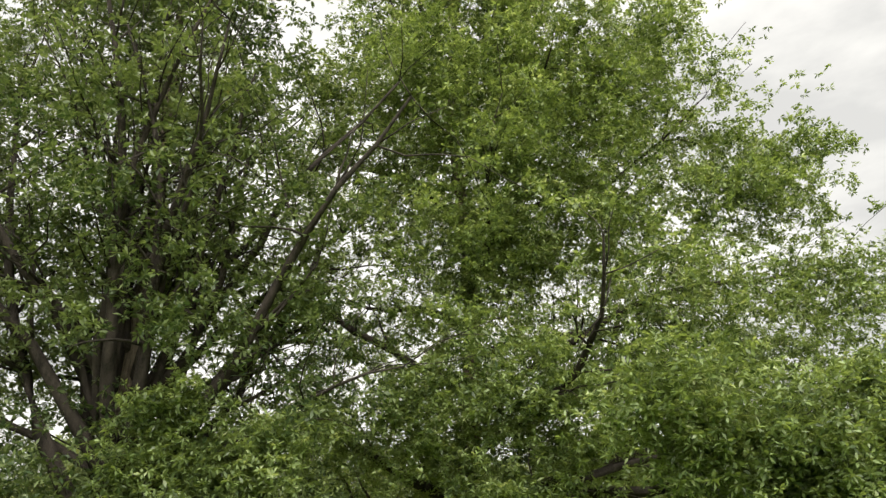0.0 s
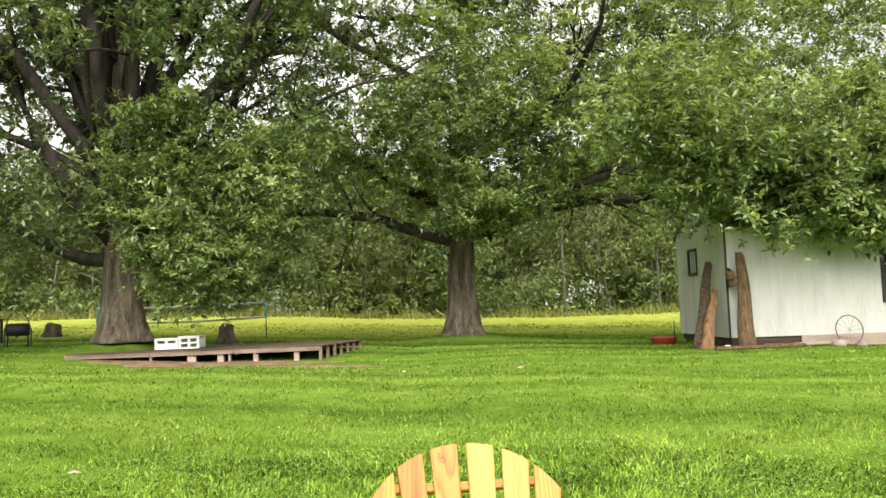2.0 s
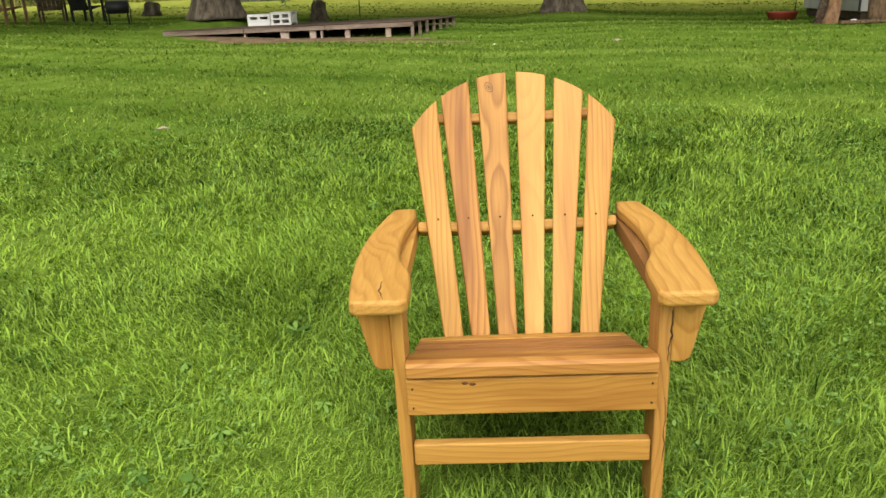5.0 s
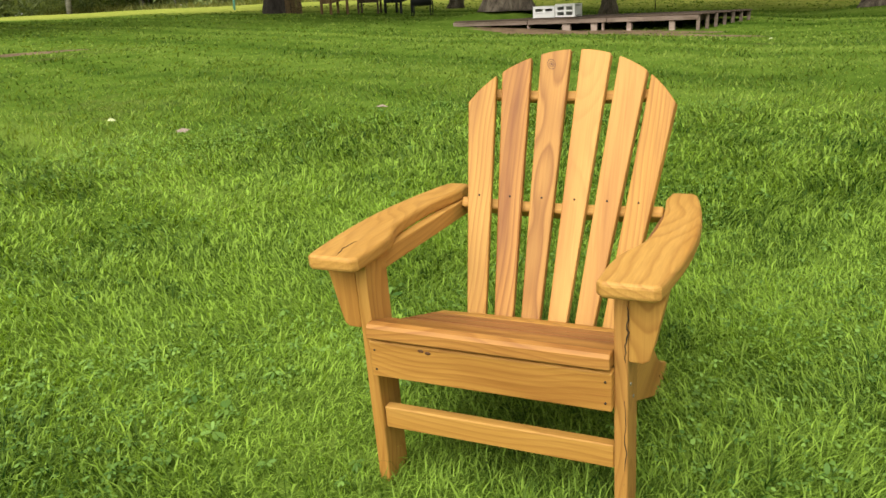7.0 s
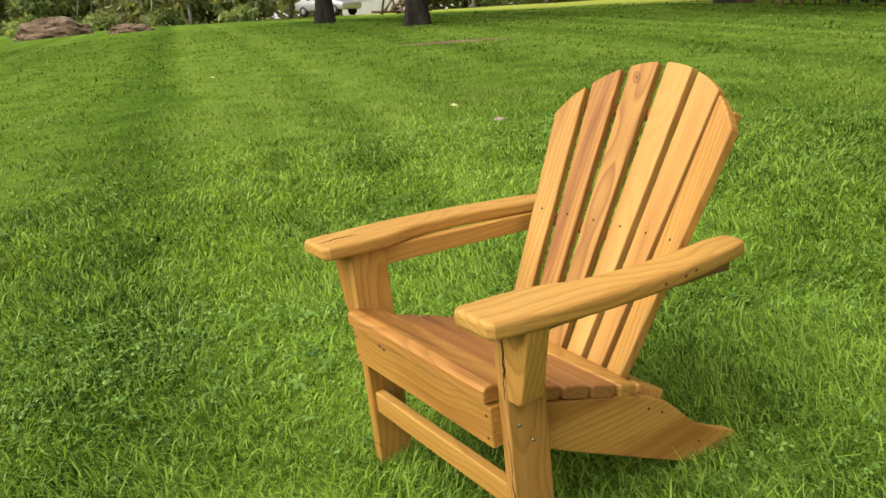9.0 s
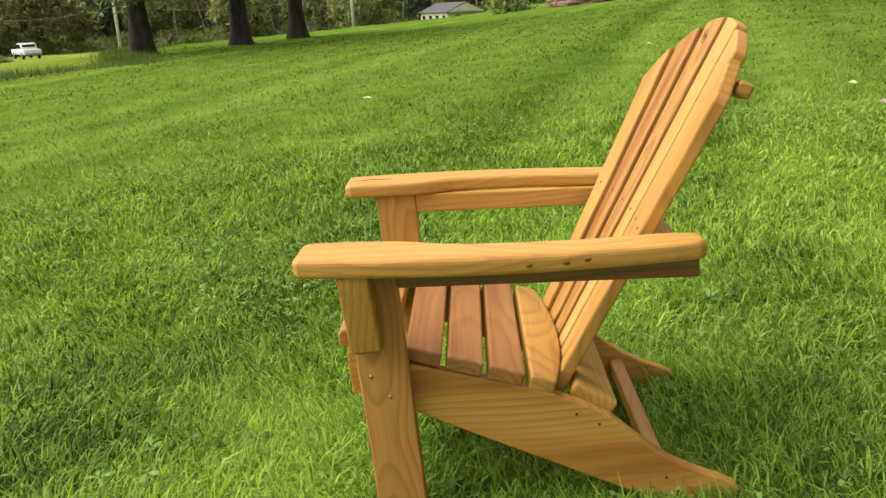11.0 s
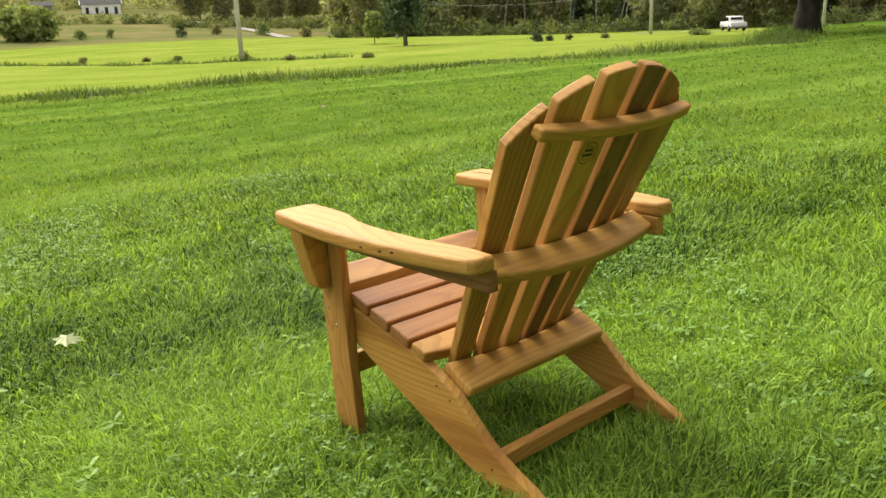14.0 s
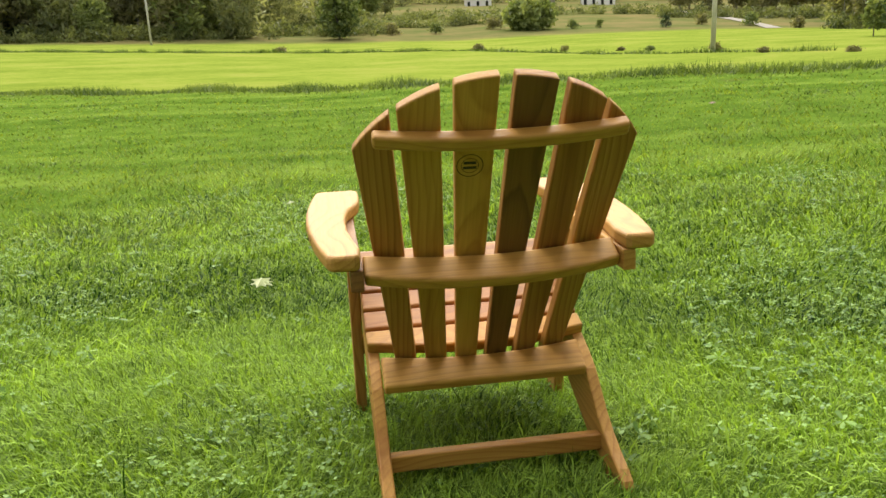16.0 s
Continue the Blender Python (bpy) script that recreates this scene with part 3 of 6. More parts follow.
    for i in range(6):
        u = (i - 2.5)
        xb, xt = u * 0.0708, u * (0.1035 - 0.0011 * u * u)
        wb, wt = 0.0505, 0.0775
        # edges of the slat at foot and head, in the plane of the back
        def edge(side, v):
            k = v / 0.6
            return xb + (xt - xb) * k + side * 0.5 * (wb + (wt - wb) * k)
        def arch(x):
            return arch_c + math.sqrt(max(arch_r ** 2 - x * x, 0.0001)) * 1.0
        tops = []
        for side in (1, 0.5, 0, -0.5, -1):
            v = 0.6
            for _ in range(12):
                v = arch(edge(side, v))
            tops.append((v, edge(side, v)))
        pts = [(-0.085, edge(-1, -0.085)), (-0.085, edge(1, -0.085))] + tops
        bm = slab_bm([(v, -x) for v, x in pts], 0.025, 0.004)
        fwd = 0.021 * (u / 2.5) ** 2          # the outer slats stand a little forward
        turn = math.degrees(math.atan(2 * 0.021 * u / 2.5 / 0.24)) * 0.8
        # local x runs up the slat, local y to the chair's other side, z to the rear
        ctr = xb + (xt - xb) * 0.6
        m = Matrix(((0, -1, 0, 0), (sn, 0, c, yb - fwd), (c, 0, -sn, zb + fwd * 0.3), (0, 0, 0, 1)))
        spin = Matrix.Translation((0, -ctr, 0)) @ pose(0, 0, 0, turn, 0, 0) @ Matrix.Translation((0, ctr, 0))
        bm.normal_update()
        for f in bm.faces:
            if f.normal.z > 0.7:
                f.material_index = 1
        slat = part("back_slat", bm, woods[i], chair, "", m @ spin)
        slat.data.materials.append(shaded_rears[i])
        bm = bmesh.new()
        bmesh.ops.create_cone(bm, cap_ends=True, segments=8, radius1=0.0028, radius2=0.0028, depth=0.0016)
        part("nail", bm, CHAR, slat, "", Matrix.Translation((0.298, -edge(0, 0.298), -0.0004)), True)
        if i == 2:
            for r0, r1, long in ((0.0105, 0.009, 1.5), (0.0062, 0.0048, 1.4), (0.0028, 0.0002, 1.5)):
                bm = bmesh.new()
                ring = [[bm.verts.new((r * long * math.cos(a), r * math.sin(a), -0.0005)) for a in np.linspace(0, 2 * math.pi, 21)[:-1]] for r in (r0, r1)]
                for q in range(20):
                    bm.faces.new((ring[0][q], ring[1][q], ring[1][(q + 1) % 20], ring[0][(q + 1) % 20]))
                part("knot", bm, KNOT, slat, "", Matrix.Translation((0.662, -edge(-0.2, 0.662), 0)) @ pose(0, 0, 0, 0, 0, 25), True)
        if i == 3:
            # round burnt maker's mark on the rear face, drawn as plain rings and a bar
            for r0, r1 in ((0.026, 0.0243), (0.0172, 0.016)):
                bm = bmesh.new()
                ring = [[bm.verts.new((r * math.cos(a), r * math.sin(a), 0.0256)) for a in np.linspace(0, 2 * math.pi, 25)[:-1]] for r in (r0, r1)]
                for q in range(24):
                    bm.faces.new((ring[0][q], ring[0][(q + 1) % 24], ring[1][(q + 1) % 24], ring[1][q]))
                part("burnt_mark", bm, CHAR, slat, "", Matrix.Translation((0.5166, -edge(0, 0.5166) - 0.008, 0)))
            for k, w in ((0.5226, 0.012), (0.5116, 0.013)):
                part("burnt_mark", box_bm((k - 0.003, k + 0.003), (-w - edge(0, 0.5166) - 0.008, w - edge(0, 0.5166) - 0.008), (0.0252, 0.0256)), CHAR, slat)

    # rails behind the back
    def rear_board(name, u0, half, depth, thick, wood, bulge):
        """A board square to the slats, its front fitted to their curve, its rear bowed."""
        xs = np.linspace(-half, half, 17)
        back = [(x, depth + bulge * (1 - (x / half) ** 2)) for x in xs]
        front = [(x, 0.027 - 0.021 * (x / 0.24) ** 2) for x in xs[::-1]]
        bm = slab_bm(back[::-1] + front[::-1], thick, 0.007, 3)
        m = Matrix(((1, 0, 0, 0), (0, c, sn, yb + u0 * sn), (0, -sn, c, zb + u0 * c), (0, 0, 0, 1)))
        bmesh.ops.recalc_face_normals(bm, faces=bm.faces[:])
        return part(name, bm, wood, chair, "", m)
    rear_board("top_rail", 0.571, 0.241, 0.035, 0.028, WOOD_GOLD, 0.026)
    rear_board("arm_crosspiece", 0.264, 0.2665, 0.068, 0.029, WOOD_GOLD, 0.034)
    rear_board("back_foot_rail", -0.05, 0.235, 0.1, 0.028, WOOD_GOLD, 0.0)
    return chair


adirondack_chair()

# ---- trees ----
rng = np.random.default_rng(7)


def leaf_cloud(centres, spread, per, size, flat=0.6, squash=0.7, long=1.8, gen=None, corners=4):
    """Quads for leaves: 'per' of them round each centre, tilted at random. Returns (n * 4, 3)."""
    gen = gen or rng
    c = np.repeat(np.asarray(centres, float), per, axis=0)
    n = len(c)
    off = gen.normal(0, 1, (n, 3)) * np.repeat(np.broadcast_to(spread, len(centres)), per)[:, None]
    off[:, 2] *= squash
    p = c + off
    nrm = gen.normal(0, 1, (n, 3)) * (1, 1, flat) + (0, 0, 0.55)
    nrm /= np.linalg.norm(nrm, axis=1)[:, None]
    a = np.cross(nrm, gen.normal(0, 1, (n, 3)))
    a /= np.linalg.norm(a, axis=1)[:, None]
    b = np.cross(nrm, a)
    s = size * gen.uniform(0.6, 1.35, n)[:, None]
    tip = a * s * long * 0.5
    wid = b * s * 0.5
    droop = nrm * s * 0.18
    quad = np.stack([p - tip - droop, p + wid, p + tip - droop, p - wid], 1)[:, :corners]
    return quad.reshape(-1, 3)


def leaf_tufts(centres, spread, tufts, per, size, gen, squash=0.75):
    """Sprays of narrow leaves: round each centre some tufts, in each tuft leaves that spread from one twig end. Returns (n * 4, 3)."""
    c = np.repeat(np.asarray(centres, float), tufts, axis=0)
    off = gen.normal(0, 1, (len(c), 3)) * np.repeat(np.broadcast_to(spread, len(centres)), tufts)[:, None]
    off[:, 2] *= squash
    c = np.repeat(c + off, per, axis=0)
    n = len(c)
    d = gen.normal(0, 1, (n, 3)) * (1, 1, 0.65) + (0, 0, 0.05)
    d /= np.linalg.norm(d, axis=1)[:, None]
    side = np.cross(d, gen.normal(0, 0.45, (n, 3)) + (0, 0, 1))
    side /= np.linalg.norm(side, axis=1)[:, None]
    up = np.cross(side, d)
    s = size * gen.uniform(0.65, 1.3, n)[:, None]
    near = c + d * s * 0.2
    far = c + d * s * 1.9 - up * s * 0.3
    mid = c + d * s * 1.1
    quad = np.stack([near, mid + side * s * 0.31, far, mid - side * s * 0.31], 1)
    return quad.reshape(-1, 3)


def bent(start, direction, length, steps, gen, wander=0.12, pull=(0, 0, 0)):
    """A crooked line of points."""
    pts, d = [Vector(start)], Vector(direction).normalized()
    for _ in range(steps):
        d = (d + Vector(gen.normal(0, wander, 3)) + Vector(pull) / steps).normalized()
        pts.append(pts[-1] + d * (length / steps))
    return pts


def boughs(profile, depth, count, per, gen, size=1.1, top_thin=0.0, shell=0.5):
    """Clump centres gathered in flat boughs inside an outline. profile: rows of (z, least x, most x); depth: (y, half)."""
    zs, lo, hi = (np.array(k) for k in zip(*profile))
    out = []
    while len(out) < count * per:
        z = gen.uniform(zs[0], zs[-1])
        a, b = np.interp(z, zs, lo), np.interp(z, zs, hi)
        w = (b - a) / 2
        if gen.uniform(0, 1) > w / 9.5 + 0.15 or gen.uniform(0, 1) < top_thin * (z - zs[0]) / (zs[-1] - zs[0]):
            continue
        r = gen.uniform(0, 1) ** shell
        t = gen.uniform(0, 2 * math.pi)
        c = np.array([(a + b) / 2 + r * w * math.cos(t), depth[0] + r * depth[1] * min(1, w / 7) * math.sin(t), z])
        k = gen.normal(0, 1, (per, 3)) * (size, size, size * 0.42)
        k[:, 2] -= 0.1 * np.hypot(k[:, 0], k[:, 1])
        out += list(c + k)
    return np.array(out)


def grow_tree(name, base, trunk, trunk_r, limbs, label, seed, bark, leaves, clumps, leaf_size=0.12, per=30, spread=0.3, flare=1.6, group="", twiggy=0.5, lower=None):
    """A broad tree: trunk line, limbs (height on the trunk 0..1, turn, rise, length, droop, radius), branches and a leafy crown."""
    gen = np.random.default_rng(seed)
    tree = thing(name, base, 0, label, "tree", group)
    pts = [Vector(p) for p in trunk]
    n = len(pts)

    def at(u):
        k = min(int(u * (n - 1)), n - 2)
        return pts[k].lerp(pts[k + 1], u * (n - 1) - k)
    fine, fr = [], []
    for i in range(41):
        u = (i / 40) ** 1.4
        p = at(u)
        fine.append(p)
        fr.append(trunk_r * (1 - 0.85 * u) + trunk_r * (flare - 1) * math.exp(-p.z / 0.45))
    v, f = lathe_tube(fine, fr, 26)
    for i, q in enumerate(v):
        ring, k = divmod(i, 26)
        w = 2 * math.pi * k / 26
        c = fine[min(ring, 40)]
        root = math.exp(-c.z / 0.4)
        q += (q - c) * (0.045 * math.sin(5 * w + ring * 0.2) + 0.03 * math.sin(9 * w + ring * 0.5 + seed) + root * 0.2 * math.sin(4 * w + seed))
    part("trunk", mesh_of("trunk", v, f, bark, True), bark, tree)
    ends = []
    for u, turn, rise, length, droop, r in limbs:
        tubes = []
        s = at(u)
        d = Vector((math.cos(radians(turn)) * math.cos(radians(rise)), math.sin(radians(turn)) * math.cos(radians(rise)), math.sin(radians(rise))))
        line = bent(s, d, length, 9, gen, 0.13, (0, 0, droop))
        tubes.append(lathe_tube(line, [r * (1 - 0.85 * i / 9) for i in range(10)], 8))
        for k in range(3, 10):
            for _ in range(2):
                dd = (line[k] - line[k - 1]).normalized() * 0.7 + Vector(gen.normal(0, 0.5, 3))
                br = bent(line[k], dd, length * gen.uniform(0.16, 0.34), 5, gen, 0.2, (0, 0, droop * 0.5))
                rr = r * (1 - 0.085 * k) * 0.4
                tubes.append(lathe_tube(br, [max(rr * (1 - 0.9 * i / 5), 0.008) for i in range(6)], 5))
                ends += [tuple(br[q]) for q in (3, 5) if gen.uniform(0, 1) < twiggy]
        part("limb", join_tubes(tubes, "limb", SHADED_BARK), SHADED_BARK, tree)
    shift = np.array(base)
    c = np.concatenate([clumps(gen) - shift, np.array(ends)]) if ends else clumps(gen) - shift
    if lower is not None:
        c = c[c[:, 2] > lower]
    quads = leaf_tufts(c, spread * gen.uniform(0.6, 1.4, len(c)), max(per // 10, 2), 10, leaf_size, gen)
    part("crown", big_mesh("crown", quads, 4, leaves), leaves, tree)
    return tree


def fan(count, u0, u1, rise0, rise1, len0, len1, droop, r0, r1, seed, turn0=0.0):
    """Limbs winding up a trunk at the golden angle."""
    gen = np.random.default_rng(seed)
    out = []
    for i in range(count):
        k = i / max(count - 1, 1)
        out.append((u0 + (u1 - u0) * k, turn0 + 137.5 * i + gen.uniform(-15, 15), rise0 + (rise1 - rise0) * k + gen.uniform(-6, 6),
                    (len0 + (len1 - len0) * k) * gen.uniform(0.85, 1.12), droop * (1 - 0.7 * k), r0 + (r1 - r0) * k))
    return out


def big_oak():
    x, y = 1.65, 19.0
    base = (x, y, ground_z(x, y) - 0.12)
    trunk = [(0, 0, 0), (0.02, 0, 1.5), (0.06, 0, 3.0), (0.2, 0, 5.0), (0.4, 0, 7.5), (0.45, 0.1, 10), (0.2, 0.2, 13), (0.1, 0.2, 16), (0.4, 0, 19), (0.6, 0, 21.5)]
    limbs = fan(18, 0.2, 0.95, 16, 60, 8.5, 3.0, -0.1, 0.17, 0.05, 3, 20)
    limbs += [(0.19, -12, 16, 10.5, -0.3, 0.2), (0.22, 12, 24, 11.0, -0.2, 0.18), (0.2, -50, 20, 8.5, -0.4, 0.16), (0.18, 174, 6, 6.5, 0.25, 0.19), (0.36, -8, 34, 11.0, -0.2, 0.14), (0.55, 5, 44, 9.0, -0.2, 0.11)]

    def clumps(gen):
        main = boughs([(3.9, -3.0, 10.5), (5.5, -3.8, 11.8), (8, -3.8, 12.6), (11, -3.6, 12.6), (13.5, -3.0, 12.0), (16, -2.6, 10.5), (18.5, -2.0, 8.8), (21, -1.2, 6.8), (24, 0.8, 3.6)], (18.8, 4.8), 300, 13, gen, 0.8)
        right = boughs([(4.5, 8.0, 11.6), (8, 8.6, 12.6), (11, 8.6, 12.4), (13.5, 8.0, 11.2)], (17.5, 2.6), 34, 13, gen, 0.8)
        front = boughs([(2.75, 7.2, 9.6), (3.05, 5.2, 11.5), (3.7, 4.5, 12.5), (5.4, 3.8, 13.0)], (12.3, 1.5), 52, 13, gen, 0.6)
        middle = boughs([(3.1, 1.9, 3.2), (4.2, 1.0, 4.4), (5.5, -0.4, 5.0), (7.0, -0.8, 5.2)], (16.6, 1.5), 30, 13, gen, 0.6)
        hang = boughs([(2.65, 8.2, 9.9), (3.3, 7.6, 10.6)], (12.3, 0.6), 18, 13, gen, 0.35)
        top = boughs([(9, 0.0, 9.0), (13.5, -1.0, 8.0), (17, -1.0, 6.0)], (17.8, 3.0), 48, 13, gen, 0.8)
        eaves = boughs([(3.0, 5.4, 9.5), (3.6, 4.8, 10.5), (4.2, 4.8, 10.5)], (12.4, 0.6), 16, 13, gen, 0.45)
        return np.concatenate([main, right, front, middle, hang, top, eaves])
    tree = grow_tree("oak_tree", base, trunk, 0.37, limbs, "large old oak with a furrowed grey trunk and full green crown", 11, BARK, LEAF_OAK, clumps, 0.08, 90, 0.22, 1.75)
    for line, rr in (([(-0.1, -0.3, 2.95), (-0.5, -0.45, 2.9), (-0.75, -0.5, 2.95)], [0.1, 0.085, 0.06]), ([(0.3, -0.5, 3.75), (0.0, -0.6, 3.8), (-0.3, -0.6, 3.7)], [0.06, 0.07, 0.05])):
        tube_part("broken_limb", line, rr, BARK_FAR, tree, 8, "pale broken limb stub")
    burl, bf = lathe_tube([(0.15, -0.2, 3.2), (0.5, -0.3, 2.7), (0.75, -0.35, 2.55), (0.85, -0.3, 2.75), (0.75, -0.25, 3.4), (0.6, -0.2, 4.2)], [0.2, 0.21, 0.2, 0.17, 0.13, 0.08], 9)
    part("hooked_limb", mesh_of("hooked_limb", burl, bf, BARK, True), BARK, tree)
    dead = leaf_cloud([(-0.25, -0.75, 3.35)], 0.13, 40, 0.12)
    part("dead_leaf_spray", big_mesh("dead_leaf_spray", dead, 4, DRY_LEAF), DRY_LEAF, tree, "orange dead oak leaves")
    return tree


def tall_maple():
    x, y = -5.85, 15.7
    base = (x, y, ground_z(x, y) - 0.12)
    trunk = [(0, 0, 0), (0.0, 0, 1.2), (0.02, 0, 2.4), (0.02, 0, 3.6), (0.05, 0, 5.0), (0.1, 0, 7), (0.1, 0, 10), (0.1, 0, 13), (0.1, 0, 16), (0.1, 0, 18)]
    limbs = fan(34, 0.17, 0.5, 60, 78, 13.0, 8.0, 0.12, 0.2, 0.09, 5, 70)
    limbs += [(0.16, 176, 14, 7.5, 0.15, 0.16), (0.2, -60, 18, 2.6, -0.5, 0.07), (0.2, -20, 22, 3.0, -0.4, 0.07), (0.25, -10, 40, 7.0, -0.2, 0.11), (0.25, 150, 35, 7.0, 0.1, 0.11), (0.3, 200, 40, 7.5, 0.1, 0.11), (0.22, 20, 30, 6.0, 0.0, 0.1)]

    def clumps(gen):
        main = boughs([(3.2, -11, -2.0), (5, -12.5, -1.2), (8, -13, -1.4), (11, -13, -1.8), (14, -12.5, -1.5), (17, -11.5, -1.4), (20, -10, -1.8)], (15.4, 4.2), 235, 11, gen, 0.75, 0.1, 0.6)
        inside = (np.abs(main[:, 0] + 5.9) < 3.3) & (np.abs(main[:, 2] - 8.3) < 3.6) & (gen.uniform(0, 1, len(main)) < 0.25)
        main = main[~inside]
        side = boughs([(3.6, -11.5, -7.4), (5.0, -12, -6.8)], (13.4, 2.0), 16, 11, gen, 0.6)
        return np.concatenate([main, side])
    tree = grow_tree("maple_tree", base, trunk, 0.39, limbs, "tall old shade tree with many upright limbs and thin leaves", 21, BARK, LEAF_ASH, clumps, 0.09, 70, 0.25, 1.6, twiggy=0.3)
    gen = np.random.default_rng(29)
    c = boughs([(1.7, -4.3, -3.6), (2.4, -4.7, -3.2), (3.2, -5.0, -2.6), (5.4, -5.4, -1.7)], (14.2, 0.8), 36, 11, gen, 0.38) - np.array(base)
    part("lower_crown", big_mesh("lower_crown", leaf_tufts(c, 0.2, 10, 11, 0.075, gen), 4, LEAF_OAK), LEAF_OAK, tree, "pale green drooping lower boughs")
    return tree


DRY_LEAF = foliage("dead orange leaves", (0.21, 0.084, 0.021), (0.35, 0.182, 0.049), 0.3, 1.0)
big_oak()
tall_maple()


# ---- woods behind the clearing ----
def wood_tree(name, seed, high, wide, leaves, bark, label, group, trunk_r=0.16, low=0.15, clumps=330, per=16, size=0.26, conifer=False, corners=4):
    gen = np.random.default_rng(seed)
    tree = thing(name, (0, 0, 0), 0, label, "tree", group)
    line = bent((0, 0, -0.2), (0, 0, 1), high * 0.93, 9, gen, 0.05)
    tubes = [lathe_tube(line, [trunk_r * (1 - 0.09 * i) for i in range(10)], 8)]
    limbs, c = [], []
    for i in range(clumps):
        u = low + (1 - low) * gen.uniform(0, 1) ** 0.9
        if conifer:
            r = wide * (1.03 - u) * math.sqrt(gen.uniform(0.05, 1))
        else:
            r = wide * math.sqrt(max(1 - (2 * u - 1.05) ** 2, 0.03)) * math.sqrt(gen.uniform(0.05, 1))
        w = gen.uniform(0, 2 * math.pi)
        p = (r * math.cos(w), r * math.sin(w), u * high - (0.12 * r if conifer else 0))
        c.append(p)
        if i % 6 == 0:
            k = min(int(u * 0.85 * 9), 8)
            limbs.append(lathe_tube([line[k], line[k].lerp(Vector(p), 0.55) + Vector((0, 0, 0.2)), p], [trunk_r * 0.3, trunk_r * 0.18, 0.01], 5, False))
    part("trunk", join_tubes(tubes + limbs, "trunk", bark), bark, tree)
    q = leaf_cloud(c, wide * 0.13 * gen.uniform(0.6, 1.3, len(c)), per, size, 0.5, 0.7, gen=gen, corners=corners)
    part("crown", big_mesh("crown", q, corners, leaves), leaves, tree)
    return tree


def plant_row(proto_list, places, seed):
    gen = np.random.default_rng(seed)
    used = set()
    for i, (x, y, s) in enumerate(places):
        k = int(gen.integers(0, len(proto_list)))
        ob = proto_list[k]
        m = pose(x, y, ground_z(x, y) - 0.1, 0, 0, gen.uniform(0, 360))
        if k in used:
            t = copy_thing(ob, m)
        else:
            t, _ = ob, used.add(k)
            ob.matrix_basis = m
        t.scale = (s, s, s * gen.uniform(0.92, 1.1))


wood_front = [
    wood_tree("woodland_tree", 31, 13, 3.6, LEAF_WOOD, BARK_FAR, "green woodland tree at the clearing's edge", "woods behind the clearing", 0.14, 0.08, 420, 18, 0.3, corners=3),
    wood_tree("woodland_tree", 32, 15, 4.2, LEAF_WOOD, BIRCH, "leafy woodland tree with a pale trunk", "woods behind the clearing", 0.13, 0.22, 420, 18, 0.3, corners=3),
    wood_tree("woodland_tree", 33, 11, 3.4, LEAF_OLIVE, BARK_FAR, "light green young woodland tree", "woods behind the clearing", 0.1, 0.06, 360, 18, 0.3, corners=3),
    wood_tree("woodland_tree", 34, 14, 3.8, LEAF_OLIVE, BIRCH, "thin woodland tree with olive leaves and pale trunk", "woods behind the clearing", 0.11, 0.25, 340, 16, 0.3, corners=3)]
gen_w = np.random.default_rng(77)
spots = [(x + gen_w.uniform(-1.3, 1.3), 44 + gen_w.uniform(-2.5, 3) + 0.02 * x, gen_w.uniform(0.5, 0.72)) for x in np.arange(-44, 34, 2.3)]
spots += [(x + gen_w.uniform(-1.5, 1.5), 51 + gen_w.uniform(-2, 3), gen_w.uniform(0.55, 0.8)) for x in np.arange(-48, 38, 3.0)]
plant_row(wood_front, spots, 5)


def underbrush():
    """Low growth that closes the wood's edge."""
    gen = np.random.default_rng(91)
    x = gen.uniform(-60, 48, 3400)
    y = 44 + gen.normal(0, 1.6, 3400) + 0.02 * x
    tall = 1.2 + 2.6 * (0.5 + 0.5 * np.sin(0.55 * x + 2 * np.sin(0.21 * x)))
    z = height(x, y) + gen.uniform(0.0, 1, 3400) * tall
    q = leaf_cloud(np.stack([x, y, z], 1), 0.4, 20, 0.2, gen=gen, corners=3)
    tagged(new("underbrush", big_mesh("underbrush", q, 3, LEAF_WOOD)), "dense green underbrush closing the wood's edge", "underbrush", kind="stuff")

    # the wood goes on behind
    c = []
    for _ in range(150):
        x, y = gen.uniform(-75, 62), gen.uniform(55, 72)
        h, w = gen.uniform(7, 11), gen.uniform(2.0, 3.4)
        u, a = gen.uniform(0, 1, 34), gen.uniform(0, 2 * math.pi, 34)
        r = w * np.sqrt(np.clip(1 - (2 * u - 0.9) ** 2 * 0.8, 0.05, 1) * gen.uniform(0, 1, 34))
        c.append(np.stack([x + r * np.cos(a), y + r * np.sin(a), float(height(x, y)) + u * h], 1))
    q = leaf_cloud(np.concatenate(c), 0.6, 7, 0.6, gen=gen, corners=3)
    tagged(new("deep_woods", big_mesh("deep_woods", q, 3, LEAF_OLIVE)), "deeper woods behind the clearing's edge", "woods", kind="stuff")
    # bare stems along the edge
    stems = []
    for _ in range(24):
        x, y = gen.uniform(-30, 26), 42.8 + gen.uniform(-0.6, 1.2)
        line = bent((x, y, float(height(x, y)) - 0.1), (gen.normal(0, 0.06), 0, 1), gen.uniform(2.5, 8), 5, gen, 0.06)
        stems.append(lathe_tube(line, [0.1, 0.085, 0.07, 0.06, 0.05, 0.03], 6, False))
    tagged(new("bare_stems", join_tubes(stems, "bare_stems", BARK_FAR)), "thin grey stems at the clearing's edge", "stems", kind="stuff")


underbrush()

